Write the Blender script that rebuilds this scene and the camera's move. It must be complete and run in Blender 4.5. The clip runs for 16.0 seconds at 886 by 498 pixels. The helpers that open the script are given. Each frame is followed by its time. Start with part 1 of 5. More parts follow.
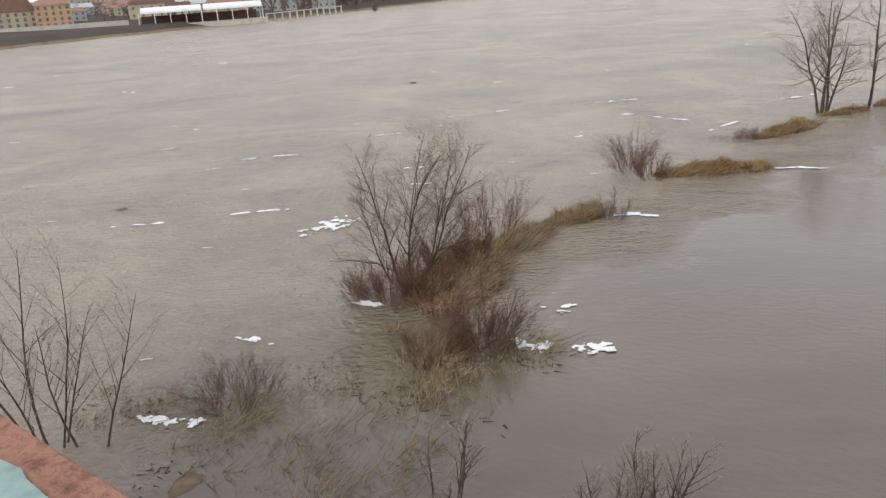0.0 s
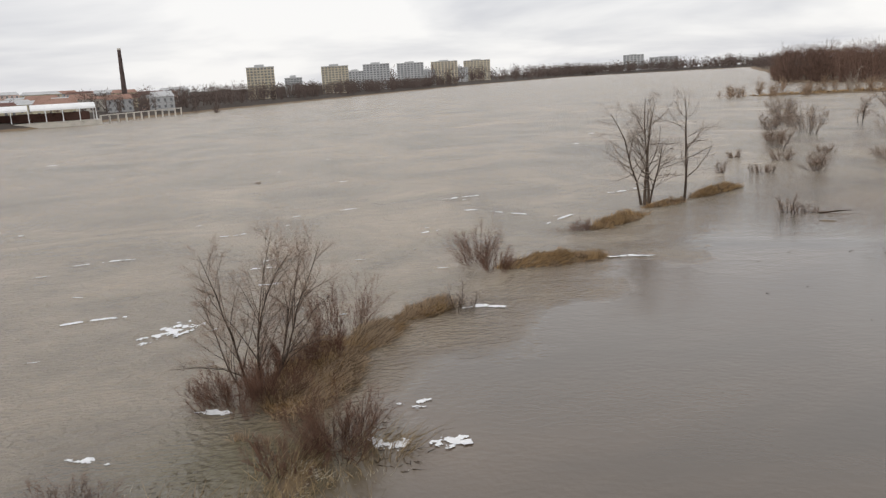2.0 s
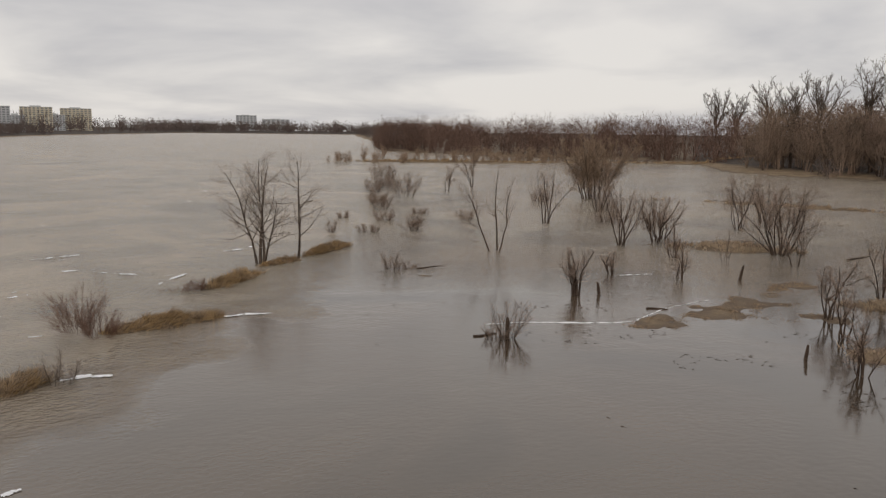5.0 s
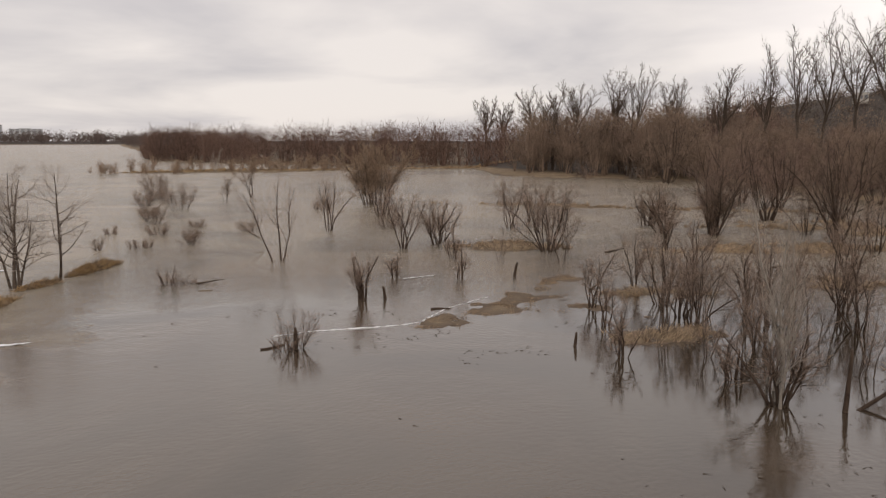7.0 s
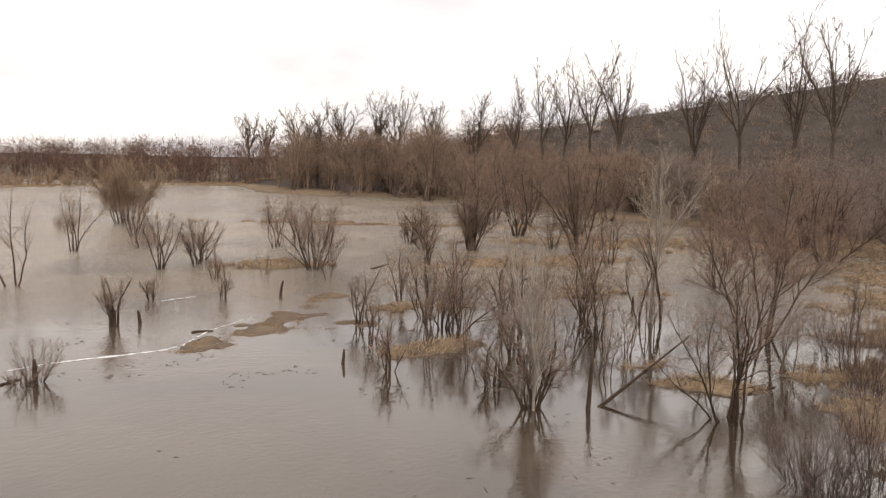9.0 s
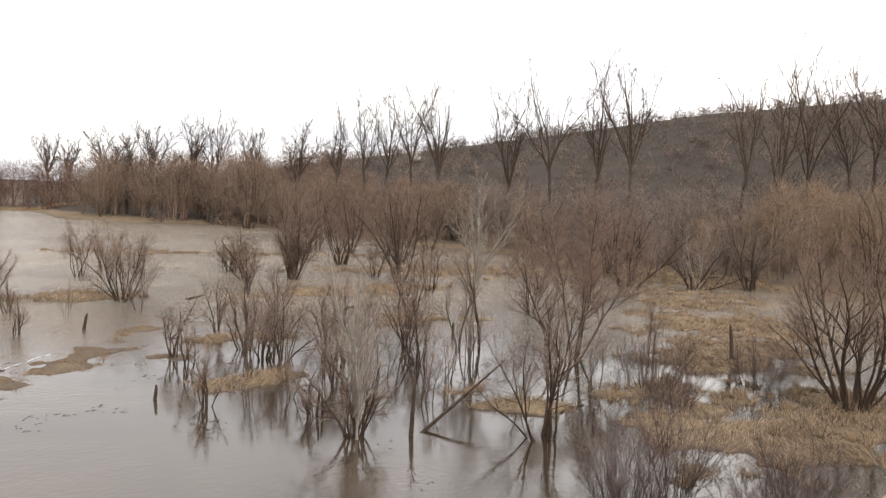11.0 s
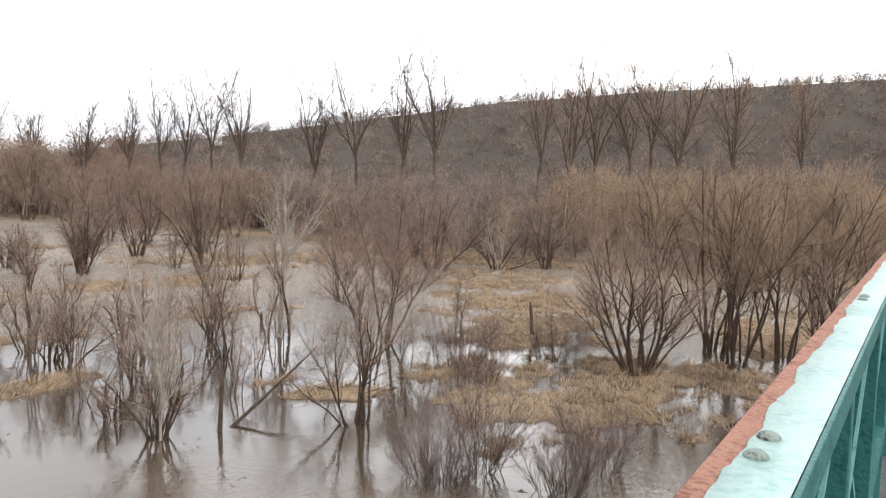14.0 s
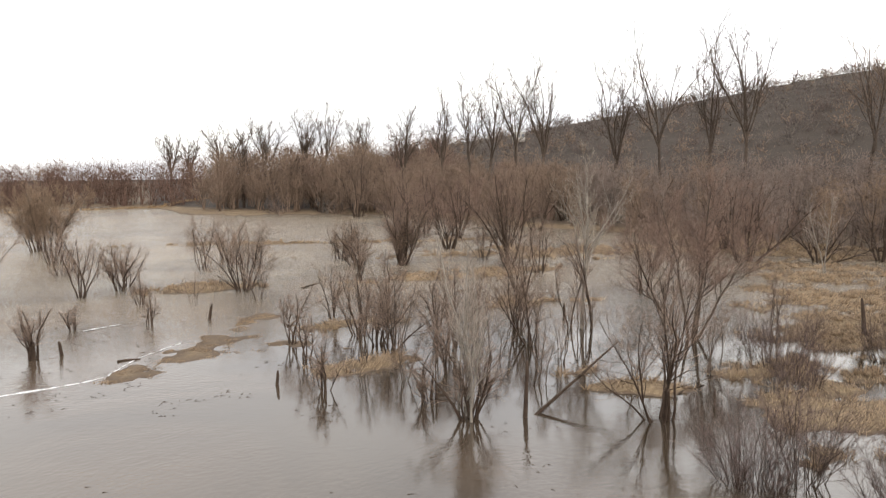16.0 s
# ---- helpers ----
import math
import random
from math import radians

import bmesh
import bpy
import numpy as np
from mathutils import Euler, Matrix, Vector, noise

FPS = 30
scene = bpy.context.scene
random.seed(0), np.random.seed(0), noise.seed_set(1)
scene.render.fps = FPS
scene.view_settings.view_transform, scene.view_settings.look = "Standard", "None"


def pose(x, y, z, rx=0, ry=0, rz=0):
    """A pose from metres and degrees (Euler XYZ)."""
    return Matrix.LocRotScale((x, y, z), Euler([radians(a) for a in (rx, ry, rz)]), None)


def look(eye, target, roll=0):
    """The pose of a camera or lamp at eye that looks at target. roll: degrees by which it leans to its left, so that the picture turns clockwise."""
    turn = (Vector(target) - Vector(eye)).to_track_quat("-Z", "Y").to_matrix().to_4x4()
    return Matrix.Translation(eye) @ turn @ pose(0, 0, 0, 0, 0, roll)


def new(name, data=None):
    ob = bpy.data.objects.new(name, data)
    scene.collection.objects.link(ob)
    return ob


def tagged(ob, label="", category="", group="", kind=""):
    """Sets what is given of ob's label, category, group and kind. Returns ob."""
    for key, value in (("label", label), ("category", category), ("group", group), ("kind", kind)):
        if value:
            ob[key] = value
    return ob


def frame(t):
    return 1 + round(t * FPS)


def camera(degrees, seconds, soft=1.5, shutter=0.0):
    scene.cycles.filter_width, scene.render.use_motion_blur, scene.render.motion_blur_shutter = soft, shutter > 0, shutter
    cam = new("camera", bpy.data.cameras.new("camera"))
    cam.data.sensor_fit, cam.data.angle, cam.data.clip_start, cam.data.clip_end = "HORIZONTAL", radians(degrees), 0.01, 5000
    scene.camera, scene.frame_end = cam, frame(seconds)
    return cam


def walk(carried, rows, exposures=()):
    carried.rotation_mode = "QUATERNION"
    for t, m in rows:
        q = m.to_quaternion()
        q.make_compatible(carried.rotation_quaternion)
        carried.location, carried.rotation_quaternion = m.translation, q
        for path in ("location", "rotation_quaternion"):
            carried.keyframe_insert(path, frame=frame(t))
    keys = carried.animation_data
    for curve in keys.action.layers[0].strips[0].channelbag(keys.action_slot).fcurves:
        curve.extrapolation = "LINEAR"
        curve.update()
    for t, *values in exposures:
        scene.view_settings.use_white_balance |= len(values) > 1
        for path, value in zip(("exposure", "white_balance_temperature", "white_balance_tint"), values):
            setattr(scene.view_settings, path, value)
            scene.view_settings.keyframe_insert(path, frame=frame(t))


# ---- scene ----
cam = camera(58.5, 16.0, soft=1.3)
EYE = 12.0  # the eye's height over the flood water


def aim(t, yaw, down, lean, along=0.0, out=0.0):
    """A row of the walk: the way it faces (degrees east of north), how far down it looks, its lean to the left, and its sway along and over the railing."""
    return (t, pose(0.954 * along + 0.301 * out, -0.301 * along + 0.954 * out, EYE) @ pose(0, 0, 0, 0, 0, -yaw) @ pose(0, 0, 0, 90 - down) @ pose(0, 0, 0, 0, 0, lean))


walk(cam, [
    aim(0, -22.68, 18.39, -3.79), aim(0.5, -26.84, 18.28, -5.55), aim(1, -22.34, 17.06, -4.66), aim(1.5, -16.99, 13.81, -3.66),
    aim(2, -11.10, 12.05, -3.17), aim(2.5, -6.76, 10.33, -2.28), aim(3, -2.99, 8.96, -1.74), aim(3.5, 0.00, 7.04, -0.76),
    aim(4, 3.83, 6.83, -0.41), aim(4.5, 11.43, 7.21, 0.43), aim(4.7, 13.83, 7.85, 0.64), aim(6.8, 29.92, 8.24, -0.41),
    aim(7, 32.35, 7.82, -0.01), aim(7.5, 39.42, 7.33, 1.51), aim(8, 42.75, 7.22, 1.38), aim(8.5, 45.81, 7.17, 1.09),
    aim(9, 49.28, 6.40, 1.10), aim(9.5, 52.63, 6.43, 1.36), aim(9.7, 53.72, 5.94, 1.45), aim(11.8, 65.07, 4.23, 1.89, -0.1, -0.11),
    aim(12, 65.30, 4.44, 1.78, -0.1, -0.11), aim(12.5, 68.78, 4.54, 1.35, -0.1, -0.1), aim(13, 72.62, 5.37, 0.12, -0.15, 0), aim(13.5, 74.57, 4.41, 0.93, -0.06, 0.018),
    aim(14, 75.95, 4.63, 1.52), aim(14.5, 71.90, 4.75, 0.20, -0.02, 0.01), aim(15, 67.64, 4.26, -0.33), aim(15.5, 61.86, 5.11, -0.46),
    aim(16, 54.27, 5.35, -0.74),
], exposures=[(0, 0.15, 6500, 10), (1.5, 0.03, 6600, 10), (2.5, -0.26, 6700, 10), (3.5, -0.4, 6900, 10), (4, -0.52, 6900, 10), (7, -0.36, 7100, 15),
              (7.5, -0.25, 7200, 15), (8, 0.12, 7300, 15), (8.5, 0.26, 7300, 15), (9.5, 0.31, 7100, 14), (12, 0.62, 6700, 10), (13, 0.66, 6600, 10), (13.5, 0.88, 6550, 10), (14.5, 0.92, 6500, 10), (15.5, 0.89, 6500, 10), (16, 0.54, 6800, 10)])

# ---- sky and sun ----
SUN_AZ, SUN_EL = radians(215), radians(38)
world = bpy.data.worlds.new("overcast")
scene.world = world
world.use_nodes = True
wt = world.node_tree
wt.nodes.clear()


def wn(kind, **props):
    n = wt.nodes.new(kind)
    for k, v in props.items():
        if k == "operation":
            n.operation = v
    return n


w_out, w_mix = wn("ShaderNodeOutputWorld"), wn("ShaderNodeMixShader")
w_clear, w_cloud = wn("ShaderNodeBackground"), wn("ShaderNodeBackground")
w_sky = wn("ShaderNodeTexSky")
w_sky.sky_type, w_sky.sun_disc, w_sky.sun_elevation, w_sky.sun_rotation = "NISHITA", False, SUN_EL, SUN_AZ
w_clear.inputs["Strength"].default_value = 0.1
w_mix.inputs[0].default_value = 0.93
w_co, w_sep = wn("ShaderNodeTexCoord"), wn("ShaderNodeSeparateXYZ")
w_h = wn("ShaderNodeMath", operation="ADD")
w_h.inputs[1].default_value = 0.17
w_max = wn("ShaderNodeMath", operation="MAXIMUM")
w_max.inputs[1].default_value = 0.06
w_div = wn("ShaderNodeVectorMath", operation="DIVIDE")
w_comb = wn("ShaderNodeCombineXYZ")
w_noise = wn("ShaderNodeTexNoise")
w_noise.inputs["Scale"].default_value = 0.75
w_noise.inputs["Detail"].default_value = 5
w_noise.inputs["Roughness"].default_value = 0.5
w_noise.inputs["Distortion"].default_value = 0.3
w_ramp = wn("ShaderNodeValToRGB")
w_ramp.color_ramp.elements[0].position, w_ramp.color_ramp.elements[0].color = 0.33, (0.60, 0.615, 0.67, 1)
w_ramp.color_ramp.elements[1].position, w_ramp.color_ramp.elements[1].color = 0.60, (0.94, 0.94, 0.945, 1)
# the clouds are thinner and brighter towards the east
w_east = wn("ShaderNodeMapRange")
for k, v in (("From Min", 0.74), ("From Max", 1.0), ("To Min", 1.14), ("To Max", 1.85)):
    w_east.inputs[k].default_value = v
wt.links.new(w_sep.outputs["X"], w_east.inputs["Value"])
wt.links.new(w_east.outputs[0], w_cloud.inputs["Strength"])
for a, b in ((w_co.outputs["Generated"], w_sep.inputs[0]), (w_sep.outputs["Z"], w_h.inputs[0]), (w_h.outputs[0], w_max.inputs[0]),
             (w_max.outputs[0], w_comb.inputs[0]), (w_max.outputs[0], w_comb.inputs[1]), (w_max.outputs[0], w_comb.inputs[2]),
             (w_co.outputs["Generated"], w_div.inputs[0]), (w_comb.outputs[0], w_div.inputs[1]), (w_div.outputs[0], w_noise.inputs["Vector"]),
             (w_noise.outputs["Fac"], w_ramp.inputs[0]), (w_ramp.outputs[0], w_cloud.inputs["Color"]), (w_sky.outputs[0], w_clear.inputs["Color"]),
             (w_clear.outputs[0], w_mix.inputs[1]), (w_cloud.outputs[0], w_mix.inputs[2]), (w_mix.outputs[0], w_out.inputs[0])):
    wt.links.new(a, b)
sun = new("sun", bpy.data.lights.new("sun", "SUN"))
sun.data.energy, sun.data.angle, sun.data.color = 1.1, radians(25), (1.0, 0.94, 0.86)
sun.matrix_world = look((math.sin(SUN_AZ) * 300, math.cos(SUN_AZ) * 300, math.tan(SUN_EL) * 300), (0, 0, 0))


# ---- materials ----
def material(name, rough=0.9, metal=0.0, ior=1.45):
    m = bpy.data.materials.new(name)
    m.use_nodes = True
    p = m.node_tree.nodes["Principled BSDF"]
    p.inputs["Roughness"].default_value, p.inputs["Metallic"].default_value, p.inputs["IOR"].default_value = rough, metal, ior
    return m, m.node_tree, p


def mottled(name, dark, light, scale=3.0, fine=25.0, rough=0.9, bump=0.0, metal=0.0, vary=0.0, spec=0.3):
    """A surface of two colours, mixed by coarse and fine noise in world metres, with relief."""
    m, t, p = material(name, rough, metal)
    p.inputs["Specular IOR Level"].default_value = spec
    geo = t.nodes.new("ShaderNodeNewGeometry")
    n1, n2 = t.nodes.new("ShaderNodeTexNoise"), t.nodes.new("ShaderNodeTexNoise")
    n1.inputs["Scale"].default_value, n2.inputs["Scale"].default_value = scale, fine
    n1.inputs["Detail"].default_value = n2.inputs["Detail"].default_value = 4
    add = t.nodes.new("ShaderNodeMath")
    add.operation = "ADD"
    ramp = t.nodes.new("ShaderNodeValToRGB")
    ramp.color_ramp.elements[0].position, ramp.color_ramp.elements[0].color = 0.72, (*dark, 1)
    ramp.color_ramp.elements[1].position, ramp.color_ramp.elements[1].color = 1.28, (*light, 1)
    t.links.new(geo.outputs["Position"], n1.inputs["Vector"])
    t.links.new(geo.outputs["Position"], n2.inputs["Vector"])
    t.links.new(n1.outputs["Fac"], add.inputs[0])
    t.links.new(n2.outputs["Fac"], add.inputs[1])
    value = add.outputs[0]
    if vary:
        isl, sc = t.nodes.new("ShaderNodeMath"), t.nodes.new("ShaderNodeMath")
        isl.operation, sc.operation = "MULTIPLY_ADD", "ADD"
        isl.inputs[1].default_value, isl.inputs[2].default_value = vary, -vary / 2
        t.links.new(geo.outputs["Random Per Island"], isl.inputs[0])
        t.links.new(isl.outputs[0], sc.inputs[0])
        t.links.new(value, sc.inputs[1])
        value = sc.outputs[0]
    t.links.new(value, ramp.inputs[0])
    t.links.new(ramp.outputs[0], p.inputs["Base Color"])
    if bump:
        b = t.nodes.new("ShaderNodeBump")
        b.inputs["Strength"].default_value, b.inputs["Distance"].default_value = bump, 0.05
        t.links.new(add.outputs[0], b.inputs["Height"])
        t.links.new(b.outputs[0], p.inputs["Normal"])
    return m


M_BARK = mottled("dark_bark", (0.035, 0.027, 0.022), (0.115, 0.088, 0.070), 2.0, 18.0, 0.95, 0.4, spec=0.15)
M_TWIG = mottled("brown_twigs", (0.135, 0.094, 0.072), (0.31, 0.225, 0.175), 0.6, 6.0, 0.95, vary=0.5)
M_REDTWIG = mottled("red_brown_twigs", (0.112, 0.073, 0.058), (0.265, 0.180, 0.142), 0.8, 6.0, 0.95, vary=0.5)
M_GREYTWIG = mottled("grey_twigs", (0.21, 0.168, 0.14), (0.40, 0.335, 0.285), 0.6, 6.0, 0.95, vary=0.5)
M_PALEBARK = mottled("pale_bark", (0.13, 0.11, 0.092), (0.33, 0.295, 0.255), 1.5, 9.0, 0.9, 0.3)
M_OCHRETWIG = mottled("ochre_twigs", (0.14, 0.096, 0.066), (0.31, 0.218, 0.150), 0.6, 6.0, 0.95, vary=0.5)
M_WOOD = mottled("forest_twigs", (0.098, 0.070, 0.053), (0.28, 0.20, 0.148), 0.06, 0.8, 0.95, vary=0.6)
M_FARWOOD = mottled("far_wood", (0.072, 0.054, 0.048), (0.145, 0.110, 0.096), 0.02, 0.3, 0.95, vary=0.5)
M_SHOREWOOD = mottled("shore_wood", (0.075, 0.046, 0.037), (0.18, 0.112, 0.085), 0.03, 0.5, 0.95, vary=0.6)
M_GREYWOOD = mottled("grey_forest_twigs", (0.105, 0.080, 0.070), (0.25, 0.195, 0.165), 0.05, 0.8, 0.95, vary=0.6)
M_SCARP = mottled("scarp_wood", (0.065, 0.054, 0.048), (0.18, 0.152, 0.132), 0.02, 0.3, 0.95, vary=0.5)
M_GRASS = mottled("dry_grass", (0.10, 0.058, 0.028), (0.40, 0.265, 0.135), 0.8, 9.0, 0.95, vary=0.7)
M_SEDGE = mottled("brown_sedge", (0.15, 0.102, 0.054), (0.33, 0.245, 0.140), 0.8, 9.0, 0.95, vary=0.6)
M_STRAW = mottled("straw", (0.115, 0.078, 0.050), (0.45, 0.335, 0.225), 0.3, 2.2, 0.95, vary=0.9)
M_TUSSOCK = mottled("dead_sedge", (0.10, 0.066, 0.042), (0.36, 0.258, 0.165), 0.5, 7.0, 0.95, vary=0.8)
M_REED = mottled("pale_reed", (0.40, 0.34, 0.24), (0.70, 0.64, 0.52), 0.8, 9.0, 0.95, vary=0.5)
M_SHRUB = mottled("dark_red_shrub", (0.062, 0.033, 0.024), (0.165, 0.092, 0.064), 0.8, 6.0, 0.95, vary=0.5)
M_THICKET = mottled("purple_brown_twigs", (0.085, 0.058, 0.052), (0.20, 0.145, 0.130), 0.8, 6.0, 0.95, vary=0.5)
M_PALETWIG = mottled("pale_twigs", (0.27, 0.22, 0.175), (0.48, 0.415, 0.34), 0.6, 6.0, 0.95, vary=0.5)
M_FOAM = mottled("foam", (0.62, 0.63, 0.66), (0.85, 0.86, 0.88), 3.0, 25.0, 0.7, 0.5)
M_SNAG = mottled("wet_wood", (0.024, 0.017, 0.013), (0.078, 0.055, 0.042), 2.0, 30.0, 0.8, 0.4, spec=0.12)


def ground_material():
    m, t, p = material("ground", 0.97)
    geo, sep = t.nodes.new("ShaderNodeNewGeometry"), t.nodes.new("ShaderNodeSeparateXYZ")
    n1, n2 = t.nodes.new("ShaderNodeTexNoise"), t.nodes.new("ShaderNodeTexNoise")
    n1.inputs["Scale"].default_value, n2.inputs["Scale"].default_value = 0.22, 3.5
    n1.inputs["Detail"].default_value = n2.inputs["Detail"].default_value = 6
    mix, mud = t.nodes.new("ShaderNodeMixRGB"), t.nodes.new("ShaderNodeMixRGB")
    ramp = t.nodes.new("ShaderNodeValToRGB")
    ramp.color_ramp.elements[0].position, ramp.color_ramp.elements[0].color = 0.3, (0.095, 0.058, 0.034, 1)
    ramp.color_ramp.elements[1].position, ramp.color_ramp.elements[1].color = 0.72, (0.33, 0.25, 0.155, 1)
    edge = t.nodes.new("ShaderNodeMapRange")
    edge.inputs["From Min"].default_value, edge.inputs["From Max"].default_value = 0.0, 0.12
    t.links.new(geo.outputs["Position"], n1.inputs["Vector"])
    t.links.new(geo.outputs["Position"], n2.inputs["Vector"])
    t.links.new(n1.outputs["Fac"], mix.inputs[1])
    t.links.new(n2.outputs["Fac"], mix.inputs[2])
    mix.inputs[0].default_value = 0.55
    t.links.new(mix.outputs[0], ramp.inputs[0])
    t.links.new(geo.outputs["Position"], sep.inputs[0])
    t.links.new(sep.outputs["Z"], edge.inputs["Value"])
    t.links.new(edge.outputs[0], mud.inputs[0])
    mud.inputs[1].default_value = (0.105, 0.076, 0.055, 1)
    t.links.new(ramp.outputs[0], mud.inputs[2])
    litter, wooded = t.nodes.new("ShaderNodeMixRGB"), t.nodes.new("ShaderNodeMapRange")
    wooded.inputs["From Min"].default_value, wooded.inputs["From Max"].default_value = 0.6, 1.1
    t.links.new(sep.outputs["Z"], wooded.inputs["Value"])
    t.links.new(wooded.outputs[0], litter.inputs[0])
    t.links.new(mud.outputs[0], litter.inputs[1])
    leaf = t.nodes.new("ShaderNodeValToRGB")
    leaf.color_ramp.elements[0].position, leaf.color_ramp.elements[0].color = 0.3, (0.034, 0.027, 0.022, 1)
    leaf.color_ramp.elements[1].position, leaf.color_ramp.elements[1].color = 0.72, (0.085, 0.066, 0.053, 1)
    t.links.new(mix.outputs[0], leaf.inputs[0])
    t.links.new(leaf.outputs[0], litter.inputs[2])
    t.links.new(litter.outputs[0], p.inputs["Base Color"])
    b = t.nodes.new("ShaderNodeBump")
    b.inputs["Strength"].default_value, b.inputs["Distance"].default_value = 0.8, 0.12
    t.links.new(n2.outputs["Fac"], b.inputs["Height"])
    t.links.new(b.outputs[0], p.inputs["Normal"])
    return m


def water_material():
    """Muddy flood water: choppy over the river, nearly still among the trees."""
    m, t, p = material("flood_water", 0.06, ior=1.68)
    geo, sep = t.nodes.new("ShaderNodeNewGeometry"), t.nodes.new("ShaderNodeSeparateXYZ")
    t.links.new(geo.outputs["Position"], sep.inputs[0])
    # how far west of the line of islets a place lies
    line = t.nodes.new("ShaderNodeMath")
    line.operation = "MULTIPLY_ADD"
    line.inputs[1].default_value, line.inputs[2].default_value = 0.47, -26.0
    t.links.new(sep.outputs["Y"], line.inputs[0])
    off = t.nodes.new("ShaderNodeMath")
    off.operation = "SUBTRACT"
    t.links.new(line.outputs[0], off.inputs[0])
    t.links.new(sep.outputs["X"], off.inputs[1])
    wander, shift = t.nodes.new("ShaderNodeTexNoise"), t.nodes.new("ShaderNodeMath")
    wander.inputs["Scale"].default_value, wander.inputs["Detail"].default_value = 0.11, 5
    t.links.new(geo.outputs["Position"], wander.inputs["Vector"])
    shift.operation = "MULTIPLY_ADD"
    shift.inputs[1].default_value = 22.0
    t.links.new(wander.outputs["Fac"], shift.inputs[0])
    t.links.new(off.outputs[0], shift.inputs[2])
    open_water = t.nodes.new("ShaderNodeMapRange")
    open_water.inputs["From Min"].default_value, open_water.inputs["From Max"].default_value = 4.0, 14.0
    t.links.new(shift.outputs[0], open_water.inputs["Value"])
    # the wind also roughens the flood beyond the marsh; its colour pales for reflected sky
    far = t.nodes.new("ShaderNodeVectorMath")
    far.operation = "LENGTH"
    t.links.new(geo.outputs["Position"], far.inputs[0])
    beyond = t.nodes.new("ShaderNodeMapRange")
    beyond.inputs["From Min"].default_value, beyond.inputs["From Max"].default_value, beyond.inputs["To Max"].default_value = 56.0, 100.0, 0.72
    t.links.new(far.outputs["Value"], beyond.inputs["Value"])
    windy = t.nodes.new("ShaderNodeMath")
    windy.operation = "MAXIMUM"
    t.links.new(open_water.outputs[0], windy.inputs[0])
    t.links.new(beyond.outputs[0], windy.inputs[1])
    # the clear dark pools among the marsh trees
    pool = t.nodes.new("ShaderNodeVectorMath")
    pool.operation = "DISTANCE"
    pool.inputs[1].default_value = (56.0, 16.0, 0.0)
    t.links.new(geo.outputs["Position"], pool.inputs[0])
    murky = t.nodes.new("ShaderNodeMapRange")
    murky.inputs["From Min"].default_value, murky.inputs["From Max"].default_value = 17.0, 38.0
    t.links.new(pool.outputs["Value"], murky.inputs["Value"])
    # long ripples across the current, and fine ones
    mapping = t.nodes.new("ShaderNodeMapping")
    mapping.inputs["Rotation"].default_value = (0, 0, radians(-35))
    mapping.inputs["Scale"].default_value = (0.95, 1.3, 1.0)
    t.links.new(geo.outputs["Position"], mapping.inputs["Vector"])
    n1, n2, n3 = (t.nodes.new("ShaderNodeTexNoise") for _ in range(3))
    for n, s, d in ((n1, 0.62, 5), (n2, 2.9, 5), (n3, 0.045, 4)):
        n.inputs["Scale"].default_value, n.inputs["Detail"].default_value = s, d
        t.links.new((geo.outputs["Position"] if n is n3 else mapping.outputs[0]), n.inputs["Vector"])
    n3.inputs["Distortion"].default_value = 1.5
    add = t.nodes.new("ShaderNodeMath")
    add.operation = "MULTIPLY_ADD"
    add.inputs[1].default_value = 0.9
    t.links.new(n2.outputs["Fac"], add.inputs[0])
    t.links.new(n1.outputs["Fac"], add.inputs[2])
    amount = t.nodes.new("ShaderNodeMapRange")
    amount.inputs["To Max"].default_value = 1.0
    t.links.new(windy.outputs[0], amount.inputs["Value"])
    # cat's paws of light wind on the sheltered water
    paws, gust = t.nodes.new("ShaderNodeMapRange"), t.nodes.new("ShaderNodeMath")
    for key, v in (("From Min", 0.40), ("From Max", 0.68), ("To Min", 0.012), ("To Max", 0.10)):
        paws.inputs[key].default_value = v
    t.links.new(n3.outputs["Fac"], paws.inputs["Value"])
    gust.operation = "MULTIPLY"
    t.links.new(paws.outputs[0], gust.inputs[0])
    t.links.new(murky.outputs[0], gust.inputs[1])
    calm = t.nodes.new("ShaderNodeMath")
    calm.operation = "ADD"
    calm.inputs[1].default_value = 0.012
    t.links.new(gust.outputs[0], calm.inputs[0])
    t.links.new(calm.outputs[0], amount.inputs["To Min"])
    b = t.nodes.new("ShaderNodeBump")
    b.inputs["Distance"].default_value = 0.55
    t.links.new(amount.outputs[0], b.inputs["Strength"])
    t.links.new(add.outputs[0], b.inputs["Height"])
    t.links.new(b.outputs[0], p.inputs["Normal"])
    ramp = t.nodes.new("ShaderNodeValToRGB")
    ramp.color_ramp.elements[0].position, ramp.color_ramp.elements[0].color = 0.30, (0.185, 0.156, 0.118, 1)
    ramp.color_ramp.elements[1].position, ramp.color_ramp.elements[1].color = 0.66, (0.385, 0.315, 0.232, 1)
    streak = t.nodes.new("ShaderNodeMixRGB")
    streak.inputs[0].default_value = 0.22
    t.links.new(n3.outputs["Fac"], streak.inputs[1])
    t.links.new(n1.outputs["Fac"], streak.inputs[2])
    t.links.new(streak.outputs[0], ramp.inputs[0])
    # silty river colour; on the far flood it paints in sky caught by ripples
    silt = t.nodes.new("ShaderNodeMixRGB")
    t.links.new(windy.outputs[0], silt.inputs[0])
    still = t.nodes.new("ShaderNodeValToRGB")
    still.color_ramp.elements[0].position, still.color_ramp.elements[0].color = 0.35, (0.062, 0.046, 0.033, 1)
